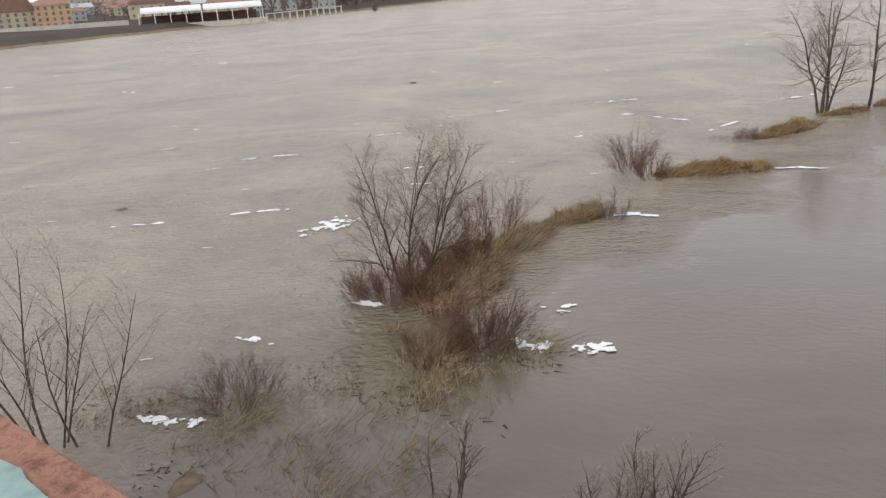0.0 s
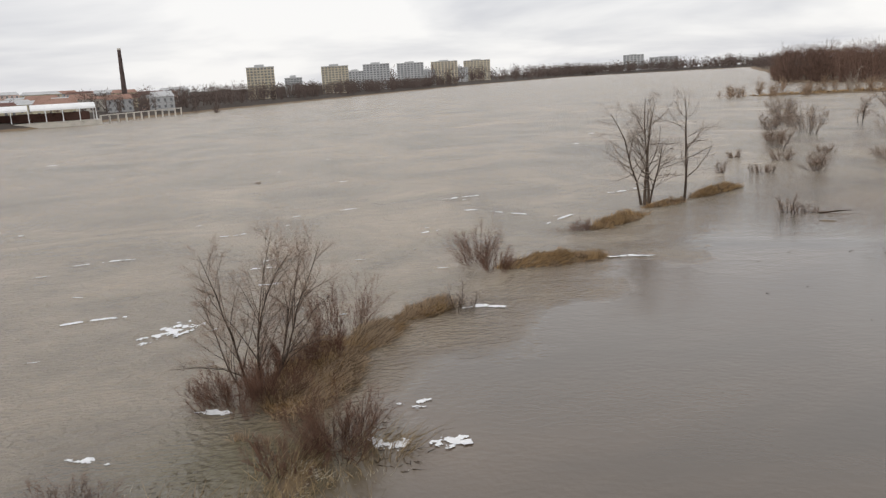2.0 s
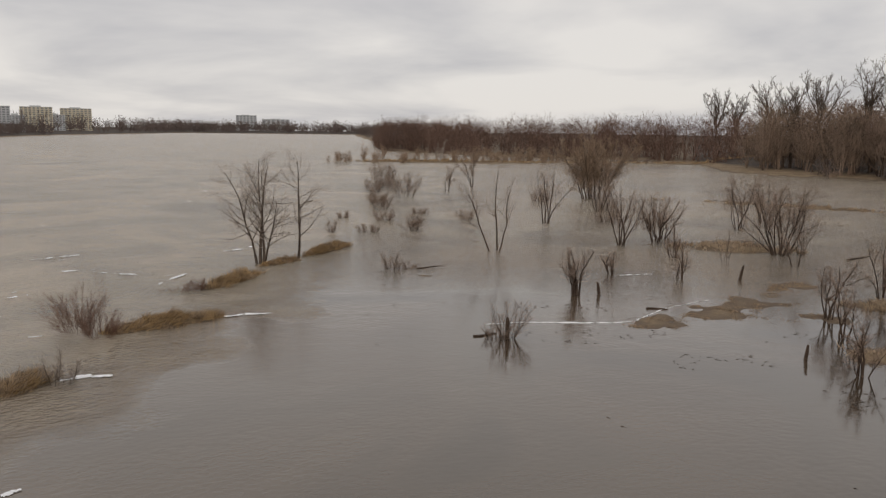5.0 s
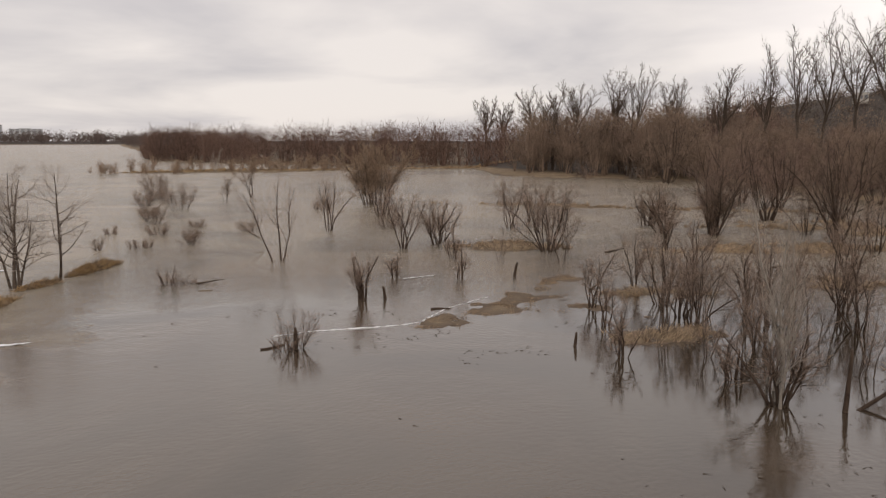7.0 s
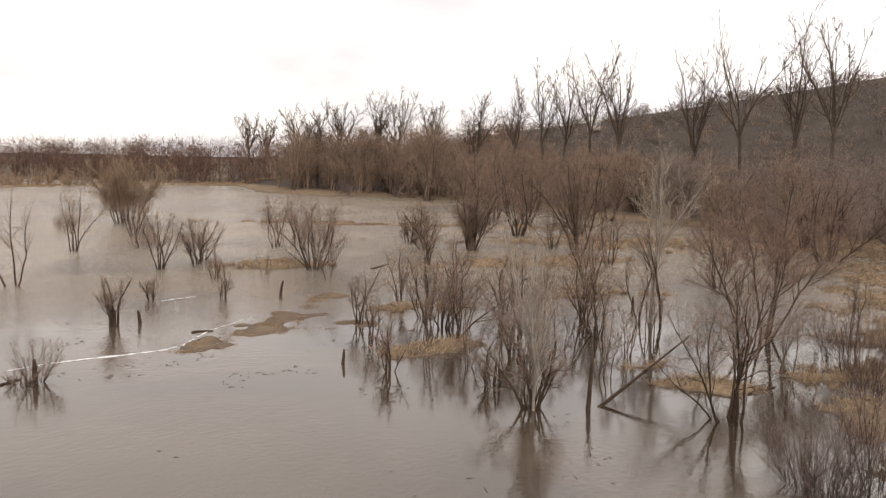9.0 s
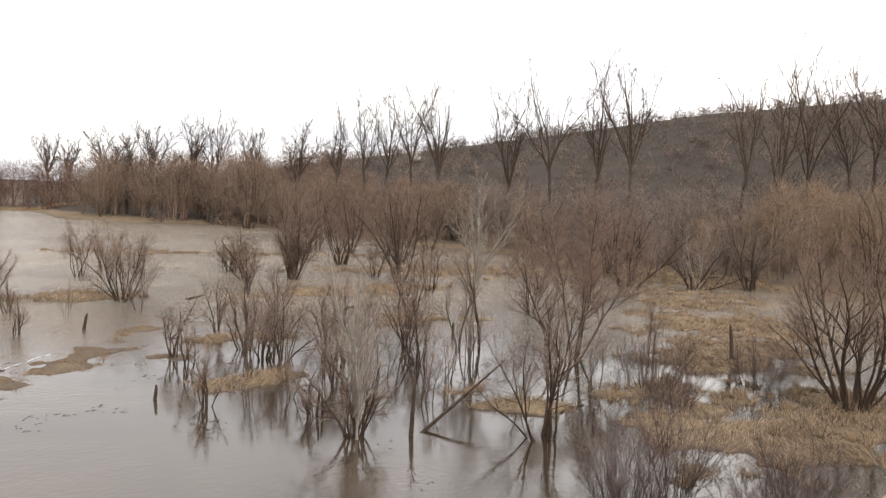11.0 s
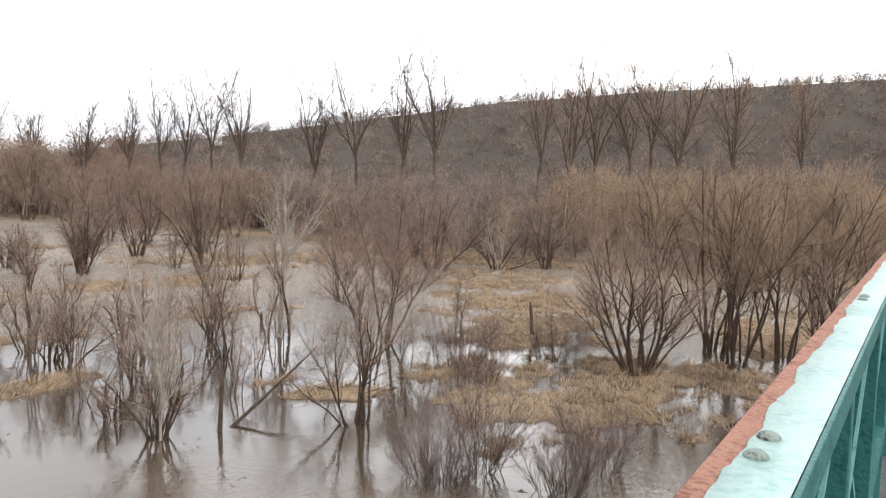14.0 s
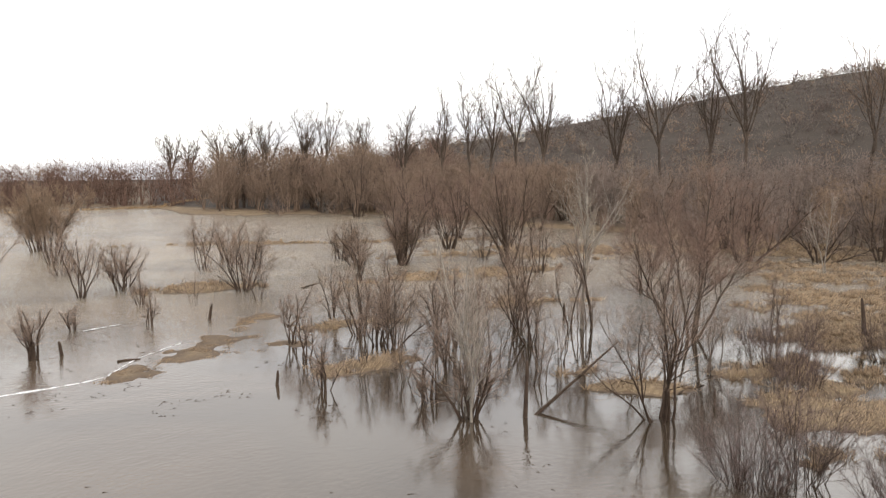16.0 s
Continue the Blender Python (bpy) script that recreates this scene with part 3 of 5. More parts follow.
# willows standing in the flood
for x, y, h, n, lean in ((28.1, 75.1, 9.0, 3, 16), (47.1, 154, 6.2, 4, 18), (56, 165, 8.4, 5, 24), (43.7, 97.6, 8.4, 6, 22), (43.3, 76.6, 7.2, 7, 22), (48.4, 78, 6.4, 10, 30),
                         (50.5, 80, 5.2, 6, 30), (43.8, 67.1, 3.8, 5, 18), (65.7, 86.2, 8.4, 7, 24), (55.4, 66.2, 8.6, 15, 36), (31.6, 21.2, 4.6, 9, 22), (33.0, 25.1, 3.4, 5, 16), (44.6, 31.2, 6.0, 6, 18), (54.1, 31.9, 6.5, 5, 16), (39.2, 41.6, 4.8, 5, 18), (31.5, 31, 3.6, 5, 20),
                         (44.1, 39.7, 5.4, 9, 24), (40.9, 33.9, 5.8, 9, 22), (42.4, 36.4, 5.0, 7, 22), (26.3, 53, 4.2, 6, 10), (33.2, 60.3, 2.6, 4, 12), (38, 57, 3.5, 4, 12),
                         (52.3, 30.5, 6.2, 7, 20), (83.7, 66.7, 8.2, 9, 30), (74, 92, 7.0, 7, 26), (58, 110, 7.5, 6, 22), (36.4, 13.3, 8.2, 9, 28),
                         (47, 45, 5.0, 5, 18), (50.5, 37, 5.2, 6, 20), (36, 37, 3.6, 4, 16), (38.5, 27.5, 4.2, 5, 16), (48, 27, 5.0, 5, 18), (60, 50, 5.5, 6, 22), (67, 60, 6.0, 6, 22),
                         (72, 42, 6.0, 6, 22), (84, 46, 7.5, 7, 24), (93, 60, 8.0, 7, 26), (76, 30, 7.0, 6, 22), (86, 27, 8.0, 7, 24), (96, 36, 9.0, 7, 24), (66, 24, 5.5, 5, 20)):
    tree("willow", x, y, "bare brown multi-stemmed willow standing in shallow flood water", "tree", "drowned willows", bark=M_SNAG, height=h, stems=n, r0=0.085,
         twig=0.0042 + 0.00006 * math.hypot(x, y), **{**WILLOW, "lean": lean * 0.9, "base": 0.07 * h, "low": 0.28, "n1": 10, "a1": 36, "n2": 6, "n3": 4, "l3": 0.8, "wobble": 0.22})
for x, y, h, n, lean in ((52.4, -0.3, 10.4, 14, 30), (61.6, -5.9, 15, 9, 19), (58.1, -6.9, 14.5, 8, 18), (60.5, -10, 14.5, 6, 14), (63, -14, 14, 6, 16), (57.0, -12.5, 9, 6, 16)):
    tree("pollard_willow", x, y, "large bare pollard willow with thick dark stems fanning from a stool", "tree", "pollard willows", bark=M_SNAG, height=h, stems=n, r0=0.14,
         twigs=M_TWIG if x < 58 else M_OCHRETWIG, twig=0.0062, **{**WILLOW, "lean": lean, "base": 1.1, "low": 0.3, "n1": 13, "a1": 36, "n2": 9, "n3": 5, "wobble": 0.17})
tree("dense_willow", 68.8, 133.4, "dense rounded ochre-brown willow standing in the flood", "tree", height=13.2, stems=18, r0=0.13, twig=0.022, twigs=M_OCHRETWIG,
     **{**WILLOW, "lean": 19, "base": 2.6, "n1": 15, "n2": 9, "n3": 5, "low": 0.08})
tree("dense_tree", 56.0, 18.3, "bare tree with dense purplish-brown rounded crown in the flood", "tree", height=12.8, stems=6, r0=0.12, twig=0.0078, twigs=M_REDTWIG,
     **{**WILLOW, "lean": 34, "base": 0.7, "n1": 18, "n2": 11, "n3": 9, "low": 0.38, "a1": 44})
for x, y, h, n, pale in ((98.5, 16.8, 10, 2, 1), (88, 300, 10, 5, 1), (32.2, 21.7, 9.8, 2, 1), (31.4, 20.9, 9.2, 2, 1), (32.9, 22.6, 7.4, 2, 1)):
    tree("birch_tree", x, y, "slender pale-barked bare tree standing in flood water", "tree", "pale slender trees", height=h, stems=n, base=0.5, lean=9, r0=0.085 if h < 12 else 0.15,
         n1=18, a1=36, l1=0.27, n2=8, a2=34, l2=0.5, n3=5, up=0.08, low=0.3, twig=0.0046 if h < 9.9 else 0.009, wobble=0.16, bark=M_PALEBARK, twigs=M_GREYTWIG)
for x, y, h, w in ((31.2, 8.1, 3.7, 1.1), (32.1, 6.2, 4.6, 1.2), (30.4, 7.3, 2.2, 1.0), (50.1, 11.1, 4.0, 2.4), (46, 9, 3.2, 1.6), (34, 1.5, 3.4, 1.4), (30.5, 2.5, 3.0, 1.2), (55, 5, 3.6, 2.2)):
    tree("thicket", x, y, "dense purplish-brown bare thicket at the water's edge", "shrub", "thickets", bark=M_SNAG, twigs=M_THICKET, height=h, stems=int(20 + 10 * w), r0=0.02, twig=0.0042,
         **{**BUSH, "base": w * 0.8, "lean": 36, "wobble": 0.17})

# rounded trees along the edge of the riverside wood
SHADES = {"r": ("red-brown", M_REDTWIG), "g": ("grey", M_GREYWOOD), "o": ("orange-brown", M_OCHRETWIG), "b": ("dark brown", M_WOOD)}
for x, y, h, w, shade in ((82.4, 65.9, 9.7, 7, "b"), (79.3, 71.5, 7.2, 6, "b"), (90.2, 54.1, 14, 8, "b"), (104.8, 74.2, 13, 11, "r"), (84.1, 67.5, 12, 10, "r"), (84.3, 78.9, 6.7, 7, "b"),
                          (112.7, 67.8, 13.7, 11, "r"), (107.9, 28.2, 12, 14, "r"), (117, 13.5, 10.3, 12, "g"), (142, 54, 13, 13, "b"), (167, 84.7, 15.5, 16, "b"), (174, 156, 20.9, 22, "b"),
                          (124.2, 85.8, 13.5, 13, "r"), (114.8, -14.5, 18.5, 16, "o"), (118.2, -2.3, 17.3, 16, "o"), (148.4, 81.8, 17, 14, "b"), (130, 98, 15, 14, "r"), (150, 120, 17, 16, "b"),
                          (112, 20, 8.5, 11, "g"), (120, 34, 14, 13, "g"), (190, 186, 24, 22, "r")):
    tone, twigs = SHADES[shade]
    d = math.hypot(x, y)
    tree("shore_willow", x, y, tone + " bare willow, dense rounded crown, at the wood's edge", "tree", "willows at the wood's edge", bark=M_SNAG, twigs=twigs, height=h,
         stems=9, r0=0.10 + 0.004 * h, twig=0.00012 * d + 0.002, **{**WILLOW, "lean": min(44, 60 * w / h * 0.62), "base": 0.08 * w, "n1": 10, "a1": 40, "n2": 6, "n3": 3, "low": 0.16, "wobble": 0.2})

# stumps, posts and the fallen trunk
def snag(name, x, y, height, r, label, tilt=(0, 0), seed=1):
    rng = np.random.default_rng(seed)
    P = bend(rng, np.array([[0, 0, -0.3]]), unit(np.array([[tilt[0], tilt[1], 1.0]])), height + 0.3, 6, 0.06, 0)
    R = np.array([[1.35, 1.05, 0.95, 0.85, 0.8, 0.7, 0.45]]) * r
    v, f = tubes(P, R, 9)
    f = np.concatenate([f, np.array([[54, 54 + k, 55 + k] for k in range(1, 8)])])
    ob = new(name, tri_mesh(name, v, f, M_SNAG))
    ob.location = (x, y, max(ground_at(x, y), -0.45))
    return tagged(ob, label, "stump", "stumps")


for k, (x, y, h, r, tx, ty) in enumerate(((16.7, 42.4, 1.6, 0.16, 0.05, 0), (42.4, 55.2, 1.7, 0.15, 0.15, 0), (30.8, 34.3, 1.3, 0.12, 0, 0), (33.4, 25, 1.9, 0.09, 0.1, 0),
                                          (33.7, 24.8, 1.7, 0.08, -0.1, 0), (33.3, 19.1, 3.2, 0.12, 0.04, 0.02), (26.3, 53, 1.6, 0.25, 0, 0), (28.1, 52.6, 1.4, 0.15, 0.05, 0),
                                          (62, 8, 2.6, 0.16, 0, 0.02), (59, 30, 1.6, 0.15, 0.1, 0), (40.5, 12.0, 1.2, 0.1, 0.2, 0))):
    snag("stump", x, y, h, r, "dark wet broken stump standing in the flood", (tx, ty), 40 + k)
P = np.array([[[33.7, 19.0, -0.2], [36.0, 18.4, 0.8], [38.4, 17.9, 1.75], [40.8, 17.4, 2.7]]])
tagged(new("fallen_trunk", tri_mesh("fallen_trunk", *tubes(P - P[:, :1], np.array([[0.10, 0.085, 0.065, 0.04]]), 8), M_SNAG)), "long thin fallen trunk leaning out of the water", "log").location = P[0, 0]


# ---- grass, reeds and floating foam ----
def tuft_field(name, seed, count, rows, mat, height, label, least=0.0, r=0.014):
    """Blades over the parts of these rises that stand clear of the water."""
    rng = np.random.default_rng(seed)
    xs, ys = [], []
    for cx, cy, a, b, az, top in rows:
        s, c = math.sin(radians(az)), math.cos(radians(az))
        n = int(count * a * b / sum(q[2] * q[3] for q in rows))
        u, v = rng.uniform(-1.1, 1.1, n) * a, rng.uniform(-1.1, 1.1, n) * b
        xs.append(cx + u * s + v * c)
        ys.append(cy + u * c - v * s)
    x, y = np.concatenate(xs), np.concatenate(ys)
    z = land(x, y)
    if least < -0.3:
        z = np.maximum(z, -0.3)
    keep = z > least + 0.05 * rng.normal(0, 1, len(z)) + 0.10 * np.clip(bumps(x, y, 0.9, seed + 8, 2), -0.3, 1)
    x, y, z = x[keep], y[keep], z[keep]
    clump = np.clip(0.55 + 0.9 * bumps(x, y, 1.1, seed, 3), 0.12, 1.5)
    P0 = np.stack([x, y, z - 0.03], 1)
    lay = 3.1 * bumps(x, y, 5.0, seed + 3, 2) + 0.6
    lean = rng.normal(0, 0.5, (len(x), 2)) + 0.75 * np.stack([np.cos(lay), np.sin(lay)], 1)
    P1 = P0 + np.stack([lean[:, 0], lean[:, 1], 0.25 + 0.85 * rng.random(len(x))], 1) * height * clump[:, None]
    scale = r * (1 + np.hypot(x, y) / 60)
    return tagged(new(name, tri_mesh(name, *spikes(P0, P1, scale), mat)), label, "grass", kind="stuff")


tuft_field("islet_grass", 5, 34000, RISES[:3] + RISES[4:8], M_GRASS, 0.7, "matted straw-brown dead grass on the islets", -0.02)
tuft_field("islet_sedge", 6, 16000, RISES[:3], M_STRAW, 0.75, "pale straw sedge on the largest islet", -0.05)
tuft_field("reed_bed", 7, 2600, [RISES[3], (-16.5, 17.6, 3.2, 1.6, 75, 0.05)], M_REED, 0.55, "pale broken reeds standing in the flood", -0.35, 0.01)
tuft_field("drowned_sedge", 9, 3500, [(-18.0, 17.2, 1.8, 1.2, 60, 0), (-13.5, 17.5, 2.6, 1.4, 60, 0), (-10.5, 15.6, 3.2, 1.6, 90, 0), (-8.6, 21.4, 3.0, 2.0, 0, 0)], M_SEDGE, 1.4, "olive drowned sedge in patches", -0.6)
tuft_field("marsh_grass", 8, 200000, MARSH, M_STRAW, 0.62, "straw-coloured flattened marsh grass between puddles", 0.0, 0.012)
tuft_field("silt_litter", 12, 26000, [(q[0], q[1], q[2] * 0.6, q[3] * 0.6, q[4], 0) for q in SILT], M_TUSSOCK, 0.16, "brown drowned stalks and litter on silt banks", -0.07, 0.012)
tuft_field("strand_grass", 10, 6000, RISES[8:], M_GRASS, 1.4, "brown grass on a far strip of land", 0.0, 0.02)


def tussocks(name, seed, count, rows, mat, height, label, r=0.014):
    """Bowed clumps of dead sedge, thickest at the margins of the rises."""
    rng = np.random.default_rng(seed)
    xs, ys = [], []
    for cx, cy, a, b, az, top in rows:
        s, c = math.sin(radians(az)), math.cos(radians(az))
        n = int(count * a * b / sum(q[2] * q[3] for q in rows))
        u, v = rng.uniform(-1.15, 1.15, n) * a, rng.uniform(-1.15, 1.15, n) * b
        xs.append(cx + u * s + v * c)
        ys.append(cy + u * c - v * s)
    x, y = np.concatenate(xs), np.concatenate(ys)
    z = land(x, y)
    keep = z > -0.16
    x, y, z = (np.repeat(q[keep], 26) for q in (x, y, z))
    size = np.repeat(rng.uniform(0.5, 1.3, keep.sum()), 26) * height
    phi, out = rng.random(len(x)) * 6.283, rng.random(len(x)) ** 0.6
    foot = np.stack([x + np.cos(phi) * 0.12 * size, y + np.sin(phi) * 0.12 * size, z - 0.03], 1)
    tip = foot + np.stack([np.cos(phi) * out * 0.8 + 0.15, np.sin(phi) * out * 0.8, 1.05 - 0.75 * out], 1) * size[:, None]
    return tagged(new(name, tri_mesh(name, *spikes(foot, tip, r * (1 + np.hypot(x, y) / 70)), mat)), label, "grass", kind="stuff")


tussocks("marsh_tussocks", 51, 2600, MARSH, M_TUSSOCK, 0.75, "brown bowed tussocks of dead sedge in the marsh")
tussocks("islet_tussocks", 52, 800, RISES[:3] + RISES[4:8], M_TUSSOCK, 0.6, "brown bowed tussocks of dead grass on the islets", 0.012)


def foam(x, y, a, b, az, seed, cover=0.5, name="foam_patch"):
    """A ragged drift of foam and slush on the water."""
    n = 36
    u, v = np.meshgrid(np.linspace(-1, 1, n), np.linspace(-1, 1, n))
    v = v + 0.7 * np.sin(u * 2.6 + seed) * (a > 3 * b)
    d = bumps(u * a + 50, v * b + 50, max(0.35, 0.28 * a * (a > 3 * b)), seed, 4)
    keep = (d * 1.4 + cover - 0.75 - 0.75 * (u * u + (v - 0.7 * np.sin(u * 2.6 + seed) * (a > 3 * b)) ** 2)) > -0.35
    s, c = math.sin(radians(az)), math.cos(radians(az))
    X, Y = u * a * s + v * b * c, u * a * c - v * b * s
    Z = 0.012 + 0.05 * np.clip(d + 0.3, 0, 1)
    i, j = np.where(keep[:-1, :-1])
    q = i * n + j
    tris = np.concatenate([np.stack([q, q + 1, q + n + 1], 1), np.stack([q, q + n + 1, q + n], 1)])
    used, tris = np.unique(tris, return_inverse=True)
    verts = np.stack([X, Y, Z], -1).reshape(-1, 3)[used]
    low = verts * np.array([1, 1, 0]) + np.array([0, 0, -0.02])
    tris = tris.reshape(-1, 3)
    ob = new(name, tri_mesh(name, np.concatenate([verts, low]), np.concatenate([tris, tris[:, ::-1] + len(verts)]), M_FOAM))
    ob.location = (x, y, 0)
    return tagged(ob, "ragged white drift of foam and slush on the water", "foam", "foam drifts", "stuff")


FOAMS = [(-21.6, 35.6, 2.1, 1.0, 20, 1, 0.6), (-4.8, 24.4, 0.8, 0.5, 60, 2, 0.6), (-6.8, 27.4, 0.9, 0.5, 70, 3, 0.45), (-6.9, 24.0, 0.9, 0.6, 120, 4, 0.5),
         (-6.2, 40.3, 1.5, 0.35, 75, 5, 0.6), (2.6, 52.2, 1.8, 0.3, 75, 6, 0.8), (-16.2, 16.4, 1.5, 0.4, 70, 7, 0.5)]
for row in FOAMS:
    foam(*row)

# foam lines on the current, and a pale line of slush along the drowned path
for row in ((-27.5, 37.5, 2.0, 0.22, 60, 11, 0.7), (-33, 34, 2.5, 0.2, 60, 12, 0.6), (-22, 50, 1.8, 0.22, 55, 13, 0.6), (-20, 45.5, 1.6, 0.2, 60, 14, 0.6), (-13, 62, 1.5, 0.25, 50, 15, 0.6),
            (-11, 72, 2.4, 0.5, 75, 16, 0.45), (-13.5, 80, 2.2, 0.5, 60, 17, 0.45), (-3.0, 66, 3.6, 0.25, 20, 18, 0.7), (-7.5, 70, 3.0, 0.25, 115, 19, 0.6), (3, 82, 2.6, 0.4, 40, 20, 0.5),
            (-30, 62, 2.2, 0.25, 60, 21, 0.5), (-24, 74, 1.8, 0.3, 60, 22, 0.5), (-36, 52, 2.2, 0.22, 62, 23, 0.5), (-14.5, 26.0, 1.4, 0.3, 80, 24, 0.45), (-17, 22, 1.2, 0.25, 80, 25, 0.5),
            (34, 59.5, 3.0, 0.14, 95, 28, 0.6)):
    foam(*row)

def slush_line(points, wide, seed, label):
    """A ragged thin line of slush that follows the drowned path."""
    P = np.array(points, float)
    run = np.concatenate([[0], np.cumsum(np.hypot(*np.diff(P, axis=0).T))])
    q = np.linspace(0, run[-1], int(run[-1] * 14))
    x, y = np.interp(q, run, P[:, 0]), np.interp(q, run, P[:, 1])
    x, y = np.convolve(np.pad(x, 12, "edge"), np.ones(25) / 25, "valid"), np.convolve(np.pad(y, 12, "edge"), np.ones(25) / 25, "valid")
    x, y = x + 0.12 * bumps(q, q * 0, 0.8, seed, 3), y + 0.12 * bumps(q, q * 0 + 9, 0.8, seed, 3)
    w = wide * np.clip(0.9 + 1.5 * bumps(q, q * 0, 0.5, seed + 4, 3), 0.25, 1.6)
    pieces = [tubes(np.stack([np.stack([x[k:k + 2], y[k:k + 2], np.full(2, 0.0)], 1) for k in range(len(x) - 1)]), np.stack([w[:-1], w[1:]], 1), 6)]
    v, f = merged(pieces)
    v[:, 2] = v[:, 2] * 0.3 + 0.012
    return tagged(new("slush_line", tri_mesh("slush_line", v, f, M_FOAM)), label, "foam", "foam drifts", "stuff")


slush_line([(16.3, 45.8), (18.6, 45.9), (21.7, 45.0), (24.6, 44.2), (26.3, 44.3)], 0.10, 71, "thin white line of slush along the drowned path")
slush_line([(26.3, 44.3), (28.0, 45.6), (29.6, 46.8), (32.0, 47.8), (35.1, 48.9)], 0.045, 72, "faint broken line of slush beside a silt bank")
rng = np.random.default_rng(83)
flecks = []
for k in range(45):
    d, az = 28 + 150 * rng.random() ** 1.6, radians(rng.uniform(-52, 2))
    fx, fy = d * math.sin(az), d * math.cos(az)
    if fx < 0.47 * fy - 29:
        L, turn = rng.uniform(0.15, 0.7) * (1 + d / 90), radians(rng.normal(58, 14))
        q = np.linspace(-0.5, 0.5, 5) * L
        P = np.stack([fx + q * math.sin(turn), fy + q * math.cos(turn) + rng.normal(0, 0.05, 5), np.full(5, 0.0)], 1)[None]
        v, f = tubes(P, np.array([[0.2, 0.8, 1, 0.7, 0.2]]) * rng.uniform(0.02, 0.055) * (1 + d / 120), 5)
        v[:, 2] = v[:, 2] * 0.4 + 0.02
        flecks.append((v, f))
tagged(new("foam_flecks", tri_mesh("foam_flecks", *merged(flecks), M_FOAM)), "small white flecks of foam on the current", "foam", "foam drifts", "stuff")

# thin young trees among the marsh grass
for x, y, h, n in ((41, 30, 5.0, 4), (37, 33, 4.2, 4), (44, 35.5, 5.2, 5), (47, 31, 4.6, 4), (43, 27, 4.8, 4), (50, 33, 5.5, 5), (54.5, 36.5, 5.2, 4), (39, 21.5, 4.4, 4), (44, 22.5, 5.0, 4), (50, 24, 5.6, 5),
                   (35.5, 28.5, 3.4, 3), (58, 41, 5.5, 4), (42, 17, 4.2, 3), (47, 14, 4.6, 4), (58, 13, 5.2, 4), (52, 60, 4.8, 5), (58, 66, 5.0, 5), (62, 74, 5.2, 5), (46, 62, 4.0, 4)):
    tree("young_tree", x, y, "thin bare young tree with several dark stems in marsh grass", "tree", "young trees", height=h, stems=n, base=0.45, lean=12, r0=0.045, n1=9, a1=34, l1=0.36, n2=8,
         a2=36, l2=0.55, n3=2, l3=0.7, up=0.07, wobble=0.18, low=0.3, twig=0.006, k1=3, sides=4)
for k, (x, y, L, az, r) in enumerate(((41.5, 14.2, 2.6, 100, 0.06), (53.5, 74, 3.5, 40, 0.12), (60, 62, 2.6, 95, 0.1), (14.9, 43.2, 1.6, 80, 0.08), (17.6, 66.8, 2.4, 95, 0.07), (44, 47, 2.2, 70, 0.07), (29, 47.4, 1.4, 110, 0.08), (66, 46, 4.0, 110, 0.1))):
    s, c0 = math.sin(radians(az)), math.cos(radians(az))
    q = np.linspace(0, 1, 5)
    P = np.stack([q * L * s, q * L * c0 + 0.1 * np.sin(q * 5 + k), 0.03 + 0.16 * q * (k % 3)], 1)[None]
    ob = new("driftwood", tri_mesh("driftwood", *tubes(P, np.array([[1, 0.95, 0.85, 0.7, 0.4]]) * r, 7), M_SNAG if k != 1 else M_PALEBARK))
    ob.location = (x, y, max(ground_at(x, y), 0))
    tagged(ob, "pale bleached driftwood branch" if k == 1 else "dark driftwood branch lying in shallow water", "driftwood", "driftwood")

# twigs, leaves and reed stalks adrift
rng = np.random.default_rng(19)
n = 7000
cx = rng.choice(np.array([-15.0, -9, 30, 36, 40, 46, 52, 60, 75, 26]), n)
cy = np.where(cx < -12, 17.0, np.where(cx < 0, 22.0, np.where(cx < 30, 46.0, np.where(cx < 41, 26.0, np.where(cx < 55, 18.0, 25.0)))))
x, y = cx + rng.normal(0, 1, n) * np.where(cx < 0, 2.2, 7.0), cy + rng.normal(0, 1, n) * np.where(cx < 0, 2.0, 11.0)
keep = (bumps(x, y, 3.5, 41, 3) > 0.28) & (land(x, y) < 0)
x, y = x[keep], y[keep]
P0 = np.stack([x, y, np.full(len(x), 0.008)], 1)
turn = rng.normal(1.9, 0.7, len(x))
P1 = P0 + np.stack([np.sin(turn), np.cos(turn), rng.random(len(x)) * 0.25], 1) * rng.uniform(0.08, 0.5, len(x))[:, None]
tagged(new("floating_litter", tri_mesh("floating_litter", *spikes(P0, P1, 0.016), M_SNAG)), "dark twigs and dead stalks adrift on the flood", "litter", kind="stuff")

